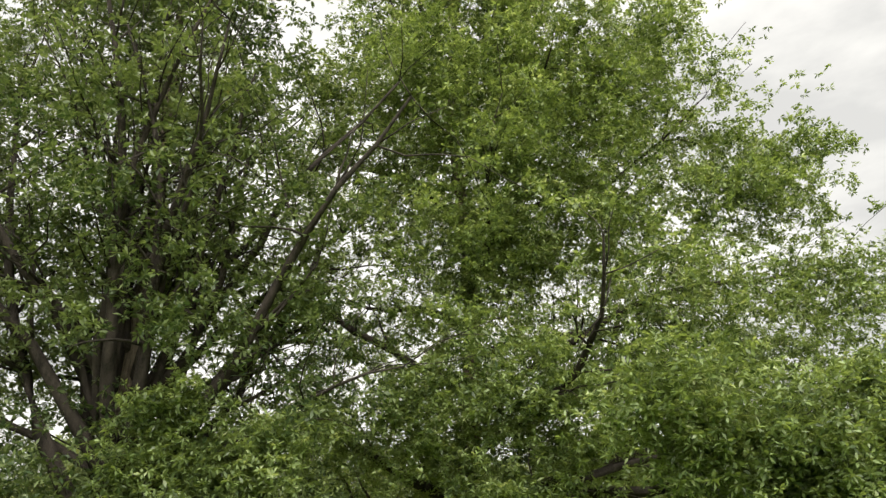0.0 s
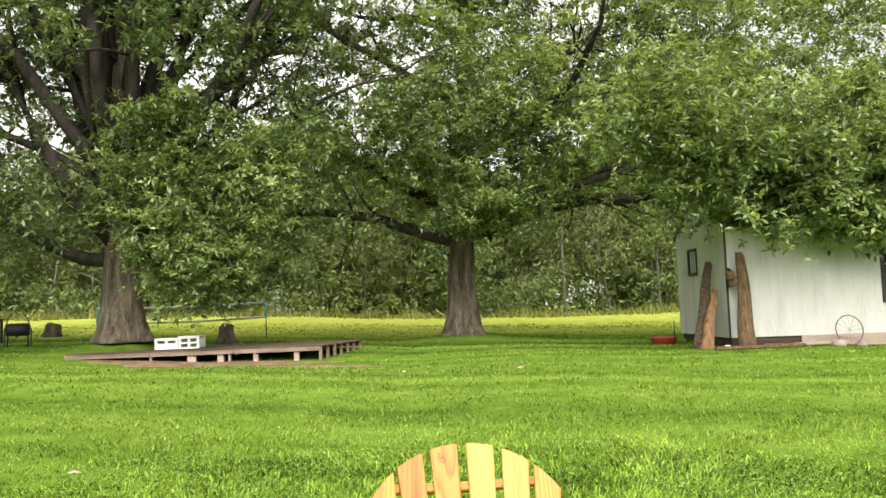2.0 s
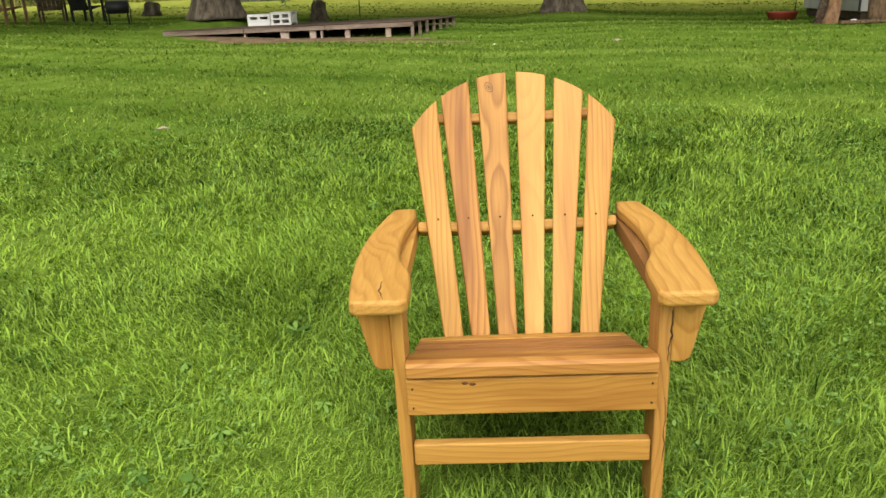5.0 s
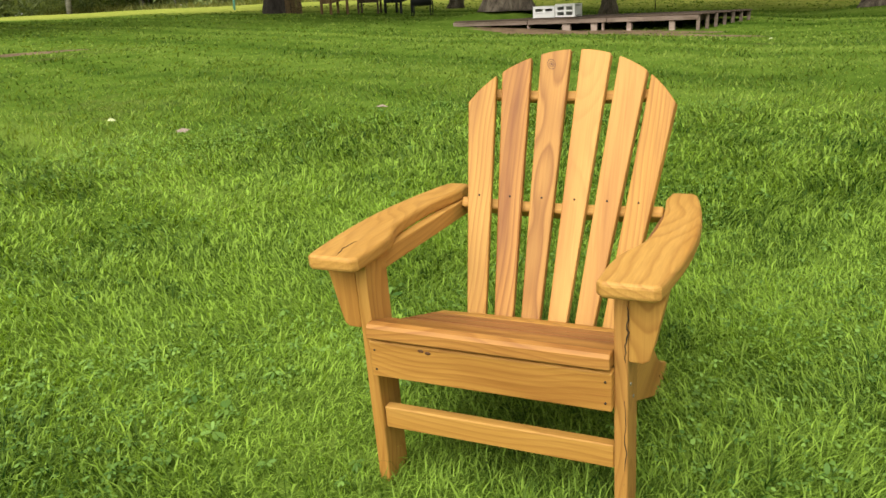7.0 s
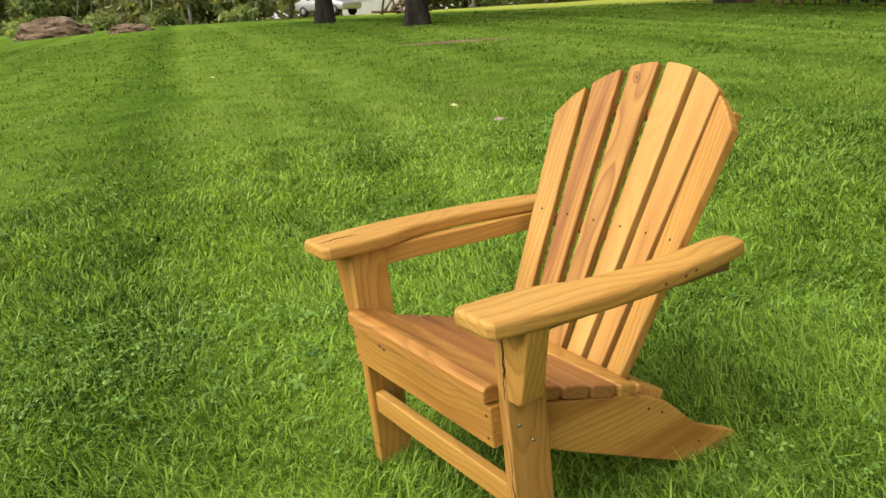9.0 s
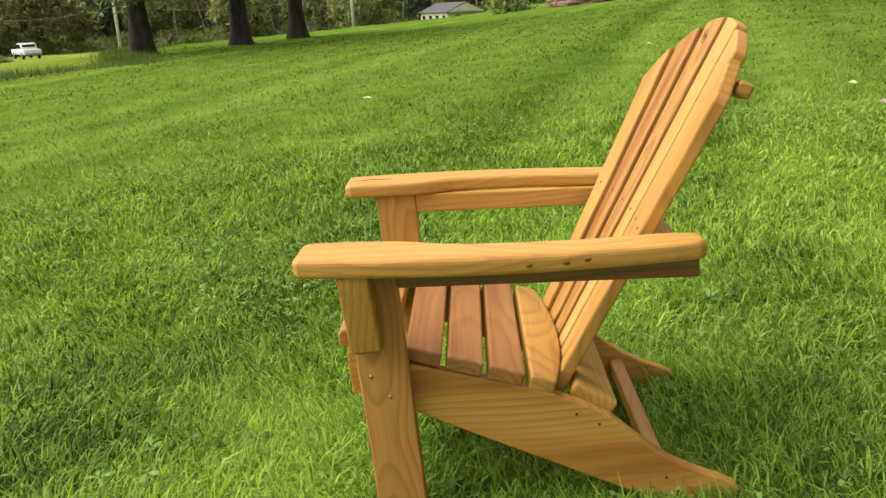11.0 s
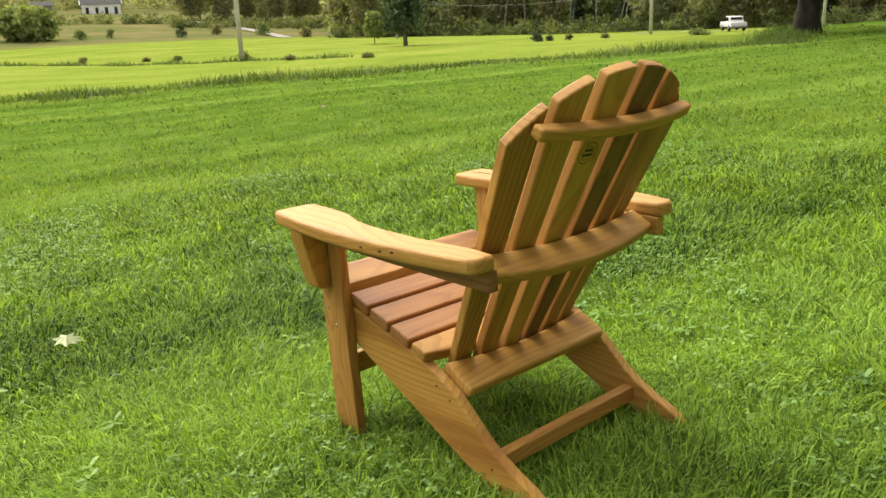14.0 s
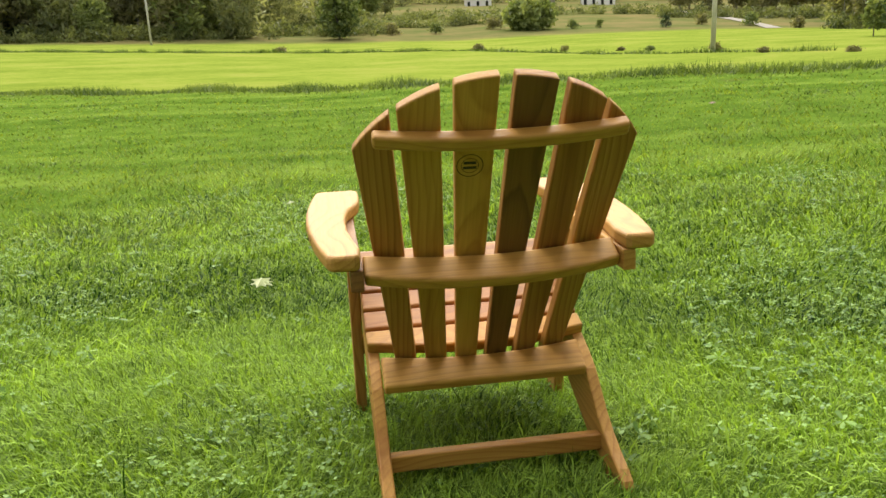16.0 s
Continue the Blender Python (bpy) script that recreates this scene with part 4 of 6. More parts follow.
# ---- white shed ----
def shed():
    x0, y0 = 6.2, 13.2
    z = ground_z(7.0, 14.0) - 0.03
    house = thing("shed", (x0, y0, z), -4.0, "white painted board shed with dark corner seam, under the oak", "shed")
    W, D, H = 5.2, 3.2, 2.35
    t = 0.09
    part("floor_frame", box_bm((0.05, W - 0.05), (0.05, D - 0.05), (0.05, 0.2), 0.01), DARK_WOOD, house)
    # front and gable walls of upright boards
    def wall(name, x, y, zz):
        return part(name, box_bm(x, y, zz), WHITE, house)
    fx0, fx1, fz0, fz1 = 3.0, 3.7, 0.82, 1.76
    for xx, zz in (((0, fx0), (0.2, H)), ((fx1, W), (0.2, H)), ((fx0, fx1), (0.2, fz0)), ((fx0, fx1), (fz1, H))):
        wall("wall", xx, (0, t), zz)
    front = part("window", box_bm((fx0, fx1), (0.05, 0.06), (fz0, fz1)), GLASS, house, "dark-framed sash window")
    for xx, zz in (((fx0 - 0.06, fx0 + 0.02), (fz0 - 0.06, fz1 + 0.06)), ((fx1 - 0.02, fx1 + 0.06), (fz0 - 0.06, fz1 + 0.06)), ((fx0 + 0.02, fx1 - 0.02), (fz0 - 0.06, fz0 + 0.02)), ((fx0 + 0.02, fx1 - 0.02), (fz1 - 0.02, fz1 + 0.06))):
        part("window_frame", box_bm(xx, (-0.03, 0.03), zz, 0.004), BLACK, front)
    for zz in (1.1, 1.29, 1.5):
        part("glazing_bar", box_bm((fx0 + 0.02, fx1 - 0.02), (0.02, 0.05), (zz - 0.015, zz + 0.015), 0.003), WHITE, front)
    part("glazing_bar", box_bm((fx0 + 0.33, fx0 + 0.37), (0.018, 0.05), (fz0 + 0.02, fz1 - 0.02), 0.003), WHITE, front)
    wall("wall", (0, W), (D - t, D), (0.2, H))
    wall("wall", (W - t, W), (t, D - t), (0.2, H))
    # gable wall with a window opening
    wy0, wy1, wz0, wz1 = 1.75, 2.3, 1.5, 2.0
    for yy, zz in (((t, wy0), (0.2, H)), ((wy1, D - t), (0.2, H)), ((wy0, wy1), (0.2, wz0)), ((wy0, wy1), (wz1, H))):
        wall("wall", (0, t), yy, zz)
    win = part("window", box_bm((0.04, 0.05), (wy0, wy1), (wz0, wz1)), GLASS, house, "small dark barred window")
    for yy, zz in (((wy0 - 0.04, wy0 + 0.02), (wz0 - 0.04, wz1 + 0.04)), ((wy1 - 0.02, wy1 + 0.04), (wz0 - 0.04, wz1 + 0.04)), ((wy0, wy1), (wz0 - 0.04, wz0 + 0.02)), ((wy0, wy1), (wz1 - 0.02, wz1 + 0.04))):
        part("window_frame", box_bm((-0.02, 0.03), yy, zz, 0.004), BLACK, win)
    for k in (0.25, 0.5, 0.75):
        yy = wy0 + (wy1 - wy0) * k
        part("glazing_bar", box_bm((-0.005, 0.02), (yy - 0.018, yy + 0.018), (wz0, wz1), 0.003), WHITE, win)
    # battens over the board joints
    for i in range(1, 26):
        xx = W * i / 26
        if 2.9 < xx < 3.8:
            continue
        part("batten", box_bm((xx - 0.0025, xx + 0.0025), (-0.003, 0.0), (0.2, H)), WHITE, house)
    part("corner_seam", box_bm((-0.012, 0.025), (-0.014, 0.012), (0.18, H), 0.003), BLACK, house, "dark corner strip")
    # low gable roof
    rise, over = 0.75, 0.12
    bm = bmesh.new()
    for s in (0, 1):
        ya, yb2 = (-over, D / 2) if s == 0 else (D + over, D / 2)
        za = H - rise * over / (D / 2)
        q = [(-0.03, ya, za), (W + 0.03, ya, za), (W + 0.03, yb2, H + rise), (-0.03, yb2, H + rise)]
        lo = [bm.verts.new(p) for p in q]
        hi = [bm.verts.new((p[0], p[1], p[2] + 0.06)) for p in q]
        bm.faces.new(lo)
        bm.faces.new(hi)
        for k in range(4):
            bm.faces.new((lo[k], lo[(k + 1) % 4], hi[(k + 1) % 4], hi[k]))
    bmesh.ops.recalc_face_normals(bm, faces=bm.faces[:])
    part("roof", bm, ROOFING, house)
    for xx in (0.0, W - t):
        bm = bmesh.new()
        tri = [(xx, 0, H), (xx, D, H), (xx, D / 2, H + rise)]
        f = bm.faces.new([bm.verts.new(p) for p in tri])
        r = bmesh.ops.extrude_face_region(bm, geom=[f])
        for v in r["geom"]:
            if isinstance(v, bmesh.types.BMVert):
                v.co.x += t
        bmesh.ops.recalc_face_normals(bm, faces=bm.faces[:])
        part("gable", bm, WHITE, house)
    # block piers and the pale skirt board under the front
    for xx in (0.15, 1.6):
        for yy in (0.2, D - 0.3):
            part("pier", box_bm((xx, xx + 0.35), (yy, yy + 0.2), (-0.25, 0.06), 0.01), STONE, house)
    part("skirt_board", box_bm((1.35, W), (-0.01, 0.025), (-0.15, 0.2), 0.006), SKIRT, house, "pale weathered skirt board")
    return house


WHITE = rough_surface("weathered white paint", [(0.25, (0.4, 0.4, 0.38)), (0.5, (0.5, 0.5, 0.485)), (0.75, (0.56, 0.56, 0.55))], 1.3, (3, 3, 0.5), 0.6, 0.15, 0.006)
BLACK = plain("dark trim", (0.021, 0.021, 0.021), 0.6)
GLASS = plain("dark window glass", (0.014, 0.0175, 0.0175), 0.08, 0.0, 0.6)
ROOFING = rough_surface("grey roofing", [(0.3, (0.049, 0.049, 0.049)), (0.7, (0.112, 0.1085, 0.105))], 4.0)
STONE = rough_surface("concrete block", [(0.3, (0.14, 0.133, 0.119)), (0.7, (0.266, 0.252, 0.231))], 9.0)
SKIRT = rough_surface("weathered board", [(0.3, (0.252, 0.189, 0.154)), (0.7, (0.385, 0.308, 0.259))], 4.0, (0.4, 3, 3))
DARK_WOOD = rough_surface("dark weathered timber", [(0.3, (0.035, 0.0245, 0.0175)), (0.5, (0.07, 0.049, 0.035)), (0.75, (0.133, 0.098, 0.07))], 5.0, (0.3, 4, 4), 0.9, 0.4, 0.006)
shed()


# ---- low deck ----
RIM_WOOD = rough_surface("paler weathered board", [(0.3, (0.11, 0.08, 0.06)), (0.7, (0.24, 0.185, 0.15))], 4.0, (0.4, 3, 3))


def deck():
    """Planks along x on joists; their far ends run past the near one, so that the short side stands askew."""
    turn, L, D, top, skew = -3.0, 4.92, 2.1, 0.725, 0.29
    a = Vector((-6.42, 14.1))
    gen = np.random.default_rng(63)
    d = thing("deck", (a.x, a.y, top), turn, "low unfinished deck of dark weathered planks on short posts", "deck")
    d.matrix_world = pose(a.x, a.y, top, 0, 0, turn)
    for x0, x1 in ((0, 1.62), (1.63, 3.2), (3.21, L - 0.05)):
        part("rim_joist", box_bm((x0, x1), (0.012, 0.05), (-0.105, -0.024), 0.004), RIM_WOOD, d, "paler weathered rim board")
    part("rim_joist", box_bm((0, L + skew * D - 0.1), (D - 0.04, D), (-0.13, -0.024), 0.004), DARK_WOOD, d)
    for k in range(13):
        x = 0.05 + (L - 0.12) * k / 12
        part("joist", box_bm((x - 0.02, x + 0.02), (0.052, D - 0.042), (-0.13, -0.024), 0.003), DARK_WOOD, d)
    n = 15
    for k in range(n):
        y = D * k / n
        end = L + skew * y + gen.uniform(-0.03, 0.03)
        part("plank", box_bm((gen.uniform(-0.05, 0.02), end), (y + 0.004, y + D / n - 0.004), (-0.022, gen.uniform(-0.003, 0.003)), 0.004), DARK_WOOD, d)
    for x, w, drop in ((1.62, 0.02, 0.17), (2.4, 0.08, 0.2), (2.95, 0.06, 0.22), (3.12, 0.02, 0.22), (3.62, 0.045, 0.3), (4.4, 0.05, 0.34)):
        part("post", box_bm((x - w, x + w), (0.055, 0.15), (-drop - 0.12, -0.105), 0.006), SKIRT, d)
    for k in range(7):
        y = 0.06 + (D - 0.14) * k / 6
        x = L + skew * y - 0.07
        part("post", box_bm((x - 0.035, x + 0.025), (y - 0.025, y + 0.025), (-0.42, -0.024), 0.006), RIM_WOOD, d)
    return d


deck()


# ---- things round the oaks ----
GREY_WOOD = rough_surface("split weathered log", [(0.28, (0.049, 0.0315, 0.0196)), (0.47, (0.168, 0.1155, 0.07)), (0.6, (0.252, 0.154, 0.077)), (0.75, (0.322, 0.245, 0.161))], 5.0, (5, 5, 0.3), 0.95, 1.0, 0.04)
DARK_SLAB = rough_surface("grey-brown slab", [(0.3, (0.035, 0.025, 0.018)), (0.55, (0.12, 0.085, 0.055)), (0.75, (0.24, 0.18, 0.12))], 5.0, (5, 5, 0.3), 0.95, 1.0, 0.04)
RED_WOOD = rough_surface("reddish split board", [(0.3, (0.08, 0.045, 0.025)), (0.55, (0.2, 0.115, 0.06)), (0.75, (0.28, 0.18, 0.1))], 5.0, (3, 3, 0.3), 0.85, 0.4, 0.01)
BLUE = plain("blue paint", (0.22, 0.55, 0.7), 0.5)
BRIGHT = plain("white paint", (0.7, 0.7, 0.68), 0.55)
RUST = plain("rusty iron", (0.21, 0.119, 0.084), 0.8, 0.3, grime=0.6, scale=30)
RED_TUB = plain("faded red plastic", (0.28, 0.042, 0.028), 0.5)
IRON = plain("black iron", (0.0175, 0.0175, 0.0196), 0.55, 0.3)
SOIL = rough_surface("bare earth", [(0.3, (0.084, 0.056, 0.0315)), (0.7, (0.224, 0.154, 0.091))], 3.0)
PALE_LEAF = plain("pale fallen leaf", (0.527, 0.578, 0.306), 0.6, grime=0.3, scale=40)
NET = plain("dark netting", (0.035, 0.049, 0.07), 0.8)


def leaning_log(foot, head, r, label, material, flat=1.0, seed=1, name="log"):
    """A rough slab or log standing against the shed."""
    gen = np.random.default_rng(seed)
    a, b = Vector(foot), Vector(head)
    pts = [a.lerp(b, k / 9) + Vector((0.012 * math.sin(k * 0.9 + seed), 0.01 * math.cos(k * 1.1 + seed), 0)) for k in range(10)]
    v, f = lathe_tube(pts, [r * (1.05 - 0.55 * k / 9) for k in range(10)], 14)
    d = (b - a).normalized()
    thin = d.cross(Vector((1, 0, 0))).normalized()
    furrow = gen.uniform(-0.16, 0.16, 14)
    for i, q in enumerate(v):
        k, j = divmod(i, 14)
        p = pts[min(k, 9)]
        o = q - p
        q += o * (furrow[j] + gen.uniform(-0.03, 0.03))
        q -= thin * o.dot(thin) * (1 - flat)
        if k == 9:
            q += d * gen.uniform(-0.12, 0.06)
    ob = new(name, mesh_of(name, v, f, material, True))
    return tagged(ob, label, "log", "logs against the shed")


gz = ground_z
leaning_log((6.31, 12.72, gz(6.3, 12.7) - 0.05), (6.41, 13.0, 2.18), 0.16, "upright weathered log with orange streaks against the shed", GREY_WOOD, 0.85, 3)
leaning_log((5.5, 12.9, gz(5.5, 12.9) - 0.05), (6.1, 13.8, 2.02), 0.15, "grey slab log leaning on the shed corner", DARK_SLAB, 0.5, 5)
leaning_log((5.55, 12.75, gz(5.6, 12.7) - 0.05), (6.04, 13.4, 1.47), 0.12, "short reddish slab leaning on the shed corner", RED_WOOD, 0.35, 7)
leaning_log((6.24, 12.98, 1.62), (6.12, 12.9, 1.84), 0.11, "sawn stub fixed beside the upright log", GREY_WOOD, 1.0, 9, "log_stub")


def wheel_rim():
    hub = thing("wheel_rim", (8.2, 12.6, gz(8.2, 12.6) + 0.26), 0, "thin rusty iron wheel rim leaning by the shed", "wheel")
    hub.matrix_world = pose(8.2, 12.6, gz(8.2, 12.6) + 0.28, 82, 0, 4)
    ring = [(0.27 * math.cos(a), 0.27 * math.sin(a), 0) for a in np.linspace(0, 2 * math.pi, 41)]
    tube_part("rim", ring, [0.011] * 41, RUST, hub, 6)
    for k in range(6):
        a = math.pi * k / 6
        tube_part("spoke", [(-0.26 * math.cos(a), -0.26 * math.sin(a), 0), (0.26 * math.cos(a), 0.26 * math.sin(a), 0)], [0.0025, 0.0025], RUST, hub, 5)


wheel_rim()


def red_tub():
    tub = thing("tub", (5.6, 15.2, gz(5.6, 15.2)), 10, "faded red plastic tub on the grass beside the shed", "tub")
    bm = bmesh.new()
    rings = []
    for r, z in ((0.2, 0.0), (0.24, 0.14), (0.26, 0.16), (0.23, 0.15), (0.19, 0.02)):
        rings.append([bm.verts.new((r * 1.25 * math.cos(a), r * math.sin(a), z)) for a in np.linspace(0, 2 * math.pi, 19)[:-1]])
    for p, q in zip(rings[:-1], rings[1:]):
        for k in range(18):
            bm.faces.new((p[k], p[(k + 1) % 18], q[(k + 1) % 18], q[k]))
    bm.faces.new(rings[0][::-1])
    bm.faces.new(rings[-1])
    part("bowl", bm, RED_TUB, tub, "", None, True)
    tube_part("stick", [(0.25, 0.0, 0.0), (0.28, 0.02, 0.5)], [0.012, 0.01], IRON, tub)


red_tub()


def scrap(x, y, length, turn, label, material, tall=0.05, wide=0.14, name="board"):
    ob = part(name, box_bm((-length / 2, length / 2), (-wide / 2, wide / 2), (0, tall), 0.01), material)
    ob.matrix_world = pose(x, y, gz(x, y) + 0.01, 0, 0, turn)
    return tagged(ob, label, "board")


scrap(6.3, 12.25, 1.6, 2, "weathered grey board lying in the grass by the shed", GREY_WOOD)
scrap(7.0, 12.7, 0.7, -35, "short split branch lying by the shed", GREY_WOOD, 0.04, 0.05)
scrap(7.6, 12.75, 0.8, 4, "pale split board lying under the shed's edge", SKIRT, 0.05, 0.1)


def stone(x, y, r, label, material, seed, name="stone"):
    gen = np.random.default_rng(seed)
    bm = bmesh.new()
    bmesh.ops.create_icosphere(bm, subdivisions=2, radius=r)
    for v in bm.verts:
        v.co *= gen.uniform(0.82, 1.12)
        v.co.z *= 0.6
    ob = part(name, bm, material, None, "", None, True)
    ob.matrix_world = pose(x, y, gz(x, y) + r * 0.25, 0, 0, gen.uniform(0, 360))
    return tagged(ob, label, name)


stone(7.85, 12.35, 0.14, "rounded tan field stone by the shed", SKIRT, 1)
stone(8.15, 12.15, 0.09, "small pale field stone by the shed", STONE, 2)
stone(5.95, 12.75, 0.07, "white plastic-pale stone beneath the slabs", WHITE, 3)


def pallet_box(x, y, z, turn):
    """Two white slatted crates side by side as one low stand on the deck."""
    stand = thing("pallet_bench", (x, y, z), turn, "small white painted pallet bench standing on the deck", "bench")
    for x0, x1, rows in ((0.0, 0.46, (0.0, 0.085, 0.17)), (0.47, 0.88, (0.0, 0.1, 0.2))):
        for zz in rows:
            for y0 in (0.0, 0.36):
                part("slat", box_bm((x0, x1), (y0, y0 + 0.07), (zz, zz + 0.034), 0.004), BRIGHT, stand)
        high = rows[-1] + 0.034
        for k in range(4):
            part("top_board", box_bm((x0, x1), (k * 0.11, k * 0.11 + 0.1), (high, high + 0.016), 0.003), BRIGHT, stand)
        for xx in (x0, (x0 + x1) / 2 - 0.025, x1 - 0.05):
            part("block", box_bm((xx, xx + 0.05), (0.006, 0.424), (0.034, rows[-1]), 0.004), BRIGHT, stand)
    for x0, x1 in ((0.05, 0.205), (0.255, 0.41)):
        part("panel", box_bm((x0, x1), (0.012, 0.03), (0.034, 0.085), 0.002), BRIGHT, stand)


pallet_box(-4.86, 14.55, 0.729, -4)


def stump(x, y, r, h, label, seed):
    gen = np.random.default_rng(seed)
    s = thing("tree_stump", (x, y, gz(x, y) - 0.05), 0, label, "stump")
    v, f = lathe_tube([(0, 0, 0), (0.02, 0, h * 0.4), (0.03, 0, h * 0.8), (0.05, 0.02, h)], [r * 1.5, r * 1.1, r, r * 0.8], 12)
    for q in v:
        q += Vector(gen.normal(0, 0.02, 3))
    part("bole", mesh_of("bole", v, f, BARK, True), BARK, s)


stump(-4.1, 17.6, 0.17, 0.5, "dark old tree stump behind the deck", 4)
stump(-9.6, 21.4, 0.2, 0.42, "pale cut tree stump near the woods", 8)


def badminton_net():
    a, b = Vector((-3.6, 20.6, 0)), Vector((-8.2, 20.9, 0))
    za = gz(a.x, a.y)
    net = thing("badminton_net", (a.x, a.y, za), 0, "sagging badminton net with white and blue tapes on thin posts", "net")
    d = b - a
    L = d.length
    turn = math.degrees(math.atan2(d.y, d.x))
    net.matrix_world = pose(a.x, a.y, za, 0, 0, turn)
    for x in (0.0, L):
        post = tube_part("post", [(x, 0, -0.1), (x, 0, 1.05)], [0.014, 0.012], IRON, net)
        tube_part("blue_sleeve", [(x, 0, 0.56), (x, 0, 1.02)], [0.03, 0.03], BLUE, post)
    def sag(x, z):
        return z - 0.05 * math.sin(math.pi * x / L)
    for z, r, mat, nm in ((0.98, 0.036, BRIGHT, "top_tape"), (0.58, 0.03, BRIGHT, "bottom_tape")):
        tube_part(nm, [(L * k / 12, 0, sag(L * k / 12, z)) for k in range(13)], [r] * 13, mat, net, 6)
    for k in range(1, 24):
        x = L * k / 24
        tube_part("cord", [(x, 0, sag(x, 0.96)), (x, 0, sag(x, 0.6))], [0.0025, 0.0025], NET, net, 4)
    for z in (0.68, 0.78, 0.88):
        tube_part("cord", [(L * k / 8, 0, sag(L * k / 8, z)) for k in range(9)], [0.0025] * 9, NET, net, 4)
    tube_part("guy_line", [(0, 0, 0.98), (-0.75, 0.2, 0.5)], [0.006, 0.006], BLUE, net, 4)


badminton_net()


def barrel_grill(x, y):
    k = 0.62
    g = thing("barrel_grill", (x, y, gz(x, y)), 20, "black barrel grill on thin iron legs near the woods", "grill")
    pts = [(-0.4, 0, 0.62), (-0.38, 0, 0.62), (0.38, 0, 0.62), (0.4, 0, 0.62)]
    v, f = lathe_tube(pts, [0.2, 0.24, 0.24, 0.2], 18)
    part("drum", mesh_of("drum", v, f, IRON, True), IRON, g)
    for sx in (-0.34, 0.34):
        for sy in (-0.2, 0.2):
            tube_part("leg", [(sx, sy, 0), (sx * 0.95, sy * 0.7, 0.5)], [0.016, 0.016], IRON, g, 6)
        tube_part("arch", [(sx * 1.25, 0.0, 0.0), (sx * 1.3, 0, 0.6), (sx * 0.9, 0, 1.05), (sx * 0.5, 0, 1.2)], [0.02] * 4, IRON, g, 6)
    g.scale = (k, k, k)
    return g


barrel_grill(-8.65, 17.2)


def lawn_seat(x, y, turn, material, label, name="garden_chair"):
    s = thing(name, (x, y, gz(x, y)), turn, label, "chair", "chairs near the wood")
    for sx in (-0.27, 0.27):
        for sy in (-0.25, 0.25):
            part("leg", box_bm((sx - 0.025, sx + 0.025), (sy - 0.03, sy + 0.03), (-0.03, 0.56), 0.004), material, s)
        part("armrest", box_bm((sx - 0.06, sx + 0.06), (-0.34, 0.32), (0.56, 0.585), 0.006), material, s)
    for k in range(5):
        part("seat_slat", box_bm((-0.26, 0.26), (-0.28 + k * 0.11, -0.18 + k * 0.11), (0.36 - k * 0.02, 0.385 - k * 0.02), 0.004), material, s)
    for k in range(5):
        part("back_slat", box_bm((-0.25 + k * 0.102, -0.16 + k * 0.102), (-0.012, 0.012), (0, 0.68 + 0.05 * (2 - abs(k - 2))), 0.004), material, s, "", pose(0, 0.27, 0.28, -22, 0, 0))


lawn_seat(-11.7, 18.0, 150, RED_WOOD, "reddish wooden garden chair near the woods")
lawn_seat(-11.0, 18.7, 200, DARK_WOOD, "dark brown wooden garden chair near the woods")
lawn_seat(-10.2, 18.9, 170, IRON, "black folding garden chair near the woods")


def play_frame(x, y):
    p = thing("swing_frame", (x, y, gz(x, y)), 40, "old blue-grey swing frame standing under the trees", "swing")
    for sx in (-0.9, 0.9):
        for sy in (-0.6, 0.6):
            tube_part("leg", [(sx, sy, -0.05), (sx * 0.95, 0, 2.1)], [0.035, 0.035], BLUE, p, 8)
    tube_part("crossbar", [(-1.0, 0, 2.1), (1.0, 0, 2.1)], [0.04, 0.04], BLUE, p, 8)
    for sx in (-0.35, 0.35):
        tube_part("chain", [(sx, 0, 2.1), (sx, 0, 0.55)], [0.008, 0.008], IRON, p, 5)
    part("swing_seat", box_bm((-0.38, 0.38), (-0.1, 0.1), (0.52, 0.55), 0.008), BLUE, p)


play_frame(-20.0, 25.5)
for k, (dx, t) in enumerate(((0.0, 14), (0.35, -12), (0.7, 18))):
    q = scrap(-14.6 + dx, 19.9, 1.5, 40, "grey plank leaning against a tree", GREY_WOOD, 0.03, 0.16)
    q.matrix_world = pose(-14.6 + dx, 19.9 - 0.2 * k, gz(-14.6, 19.9) + 0.68, 0, 68 + t * 0.3, 120)


# patches of bare earth and litter under the deck's edge
def earth_patch(x, y, rx, ry, turn, label, material=None, lift=0.012):
    gen = np.random.default_rng(int(abs(x * 31 + y * 7)))
    bm = bmesh.new()
    c = bm.verts.new((x, y, gz(x, y) + lift + 0.02))
    ring = []
    for k in range(28):
        a = 2 * math.pi * k / 28
        r = gen.uniform(0.7, 1.1)
        px, py = rx * r * math.cos(a), ry * r * math.sin(a)
        w = radians(turn)
        qx, qy = x + px * math.cos(w) - py * math.sin(w), y + px * math.sin(w) + py * math.cos(w)
        ring.append(bm.verts.new((qx, qy, gz(qx, qy) + lift * 0.3)))
    for k in range(28):
        bm.faces.new((c, ring[k], ring[(k + 1) % 28]))
    ob = part("bare_earth", bm, material or SOIL, None, "", None, True)
    return tagged(ob, label, "earth", kind="structure")


earth_patch(-3.6, 13.75, 2.6, 0.6, -6, "bare brown earth and litter along the deck")
earth_patch(-1.6, 12.1, 1.3, 0.35, 8, "thin brown patch in the lawn before the deck")
earth_patch(-10.2, 6.85, 1.1, 0.3, 30, "dry bare patch in the lawn", None, 0.004)


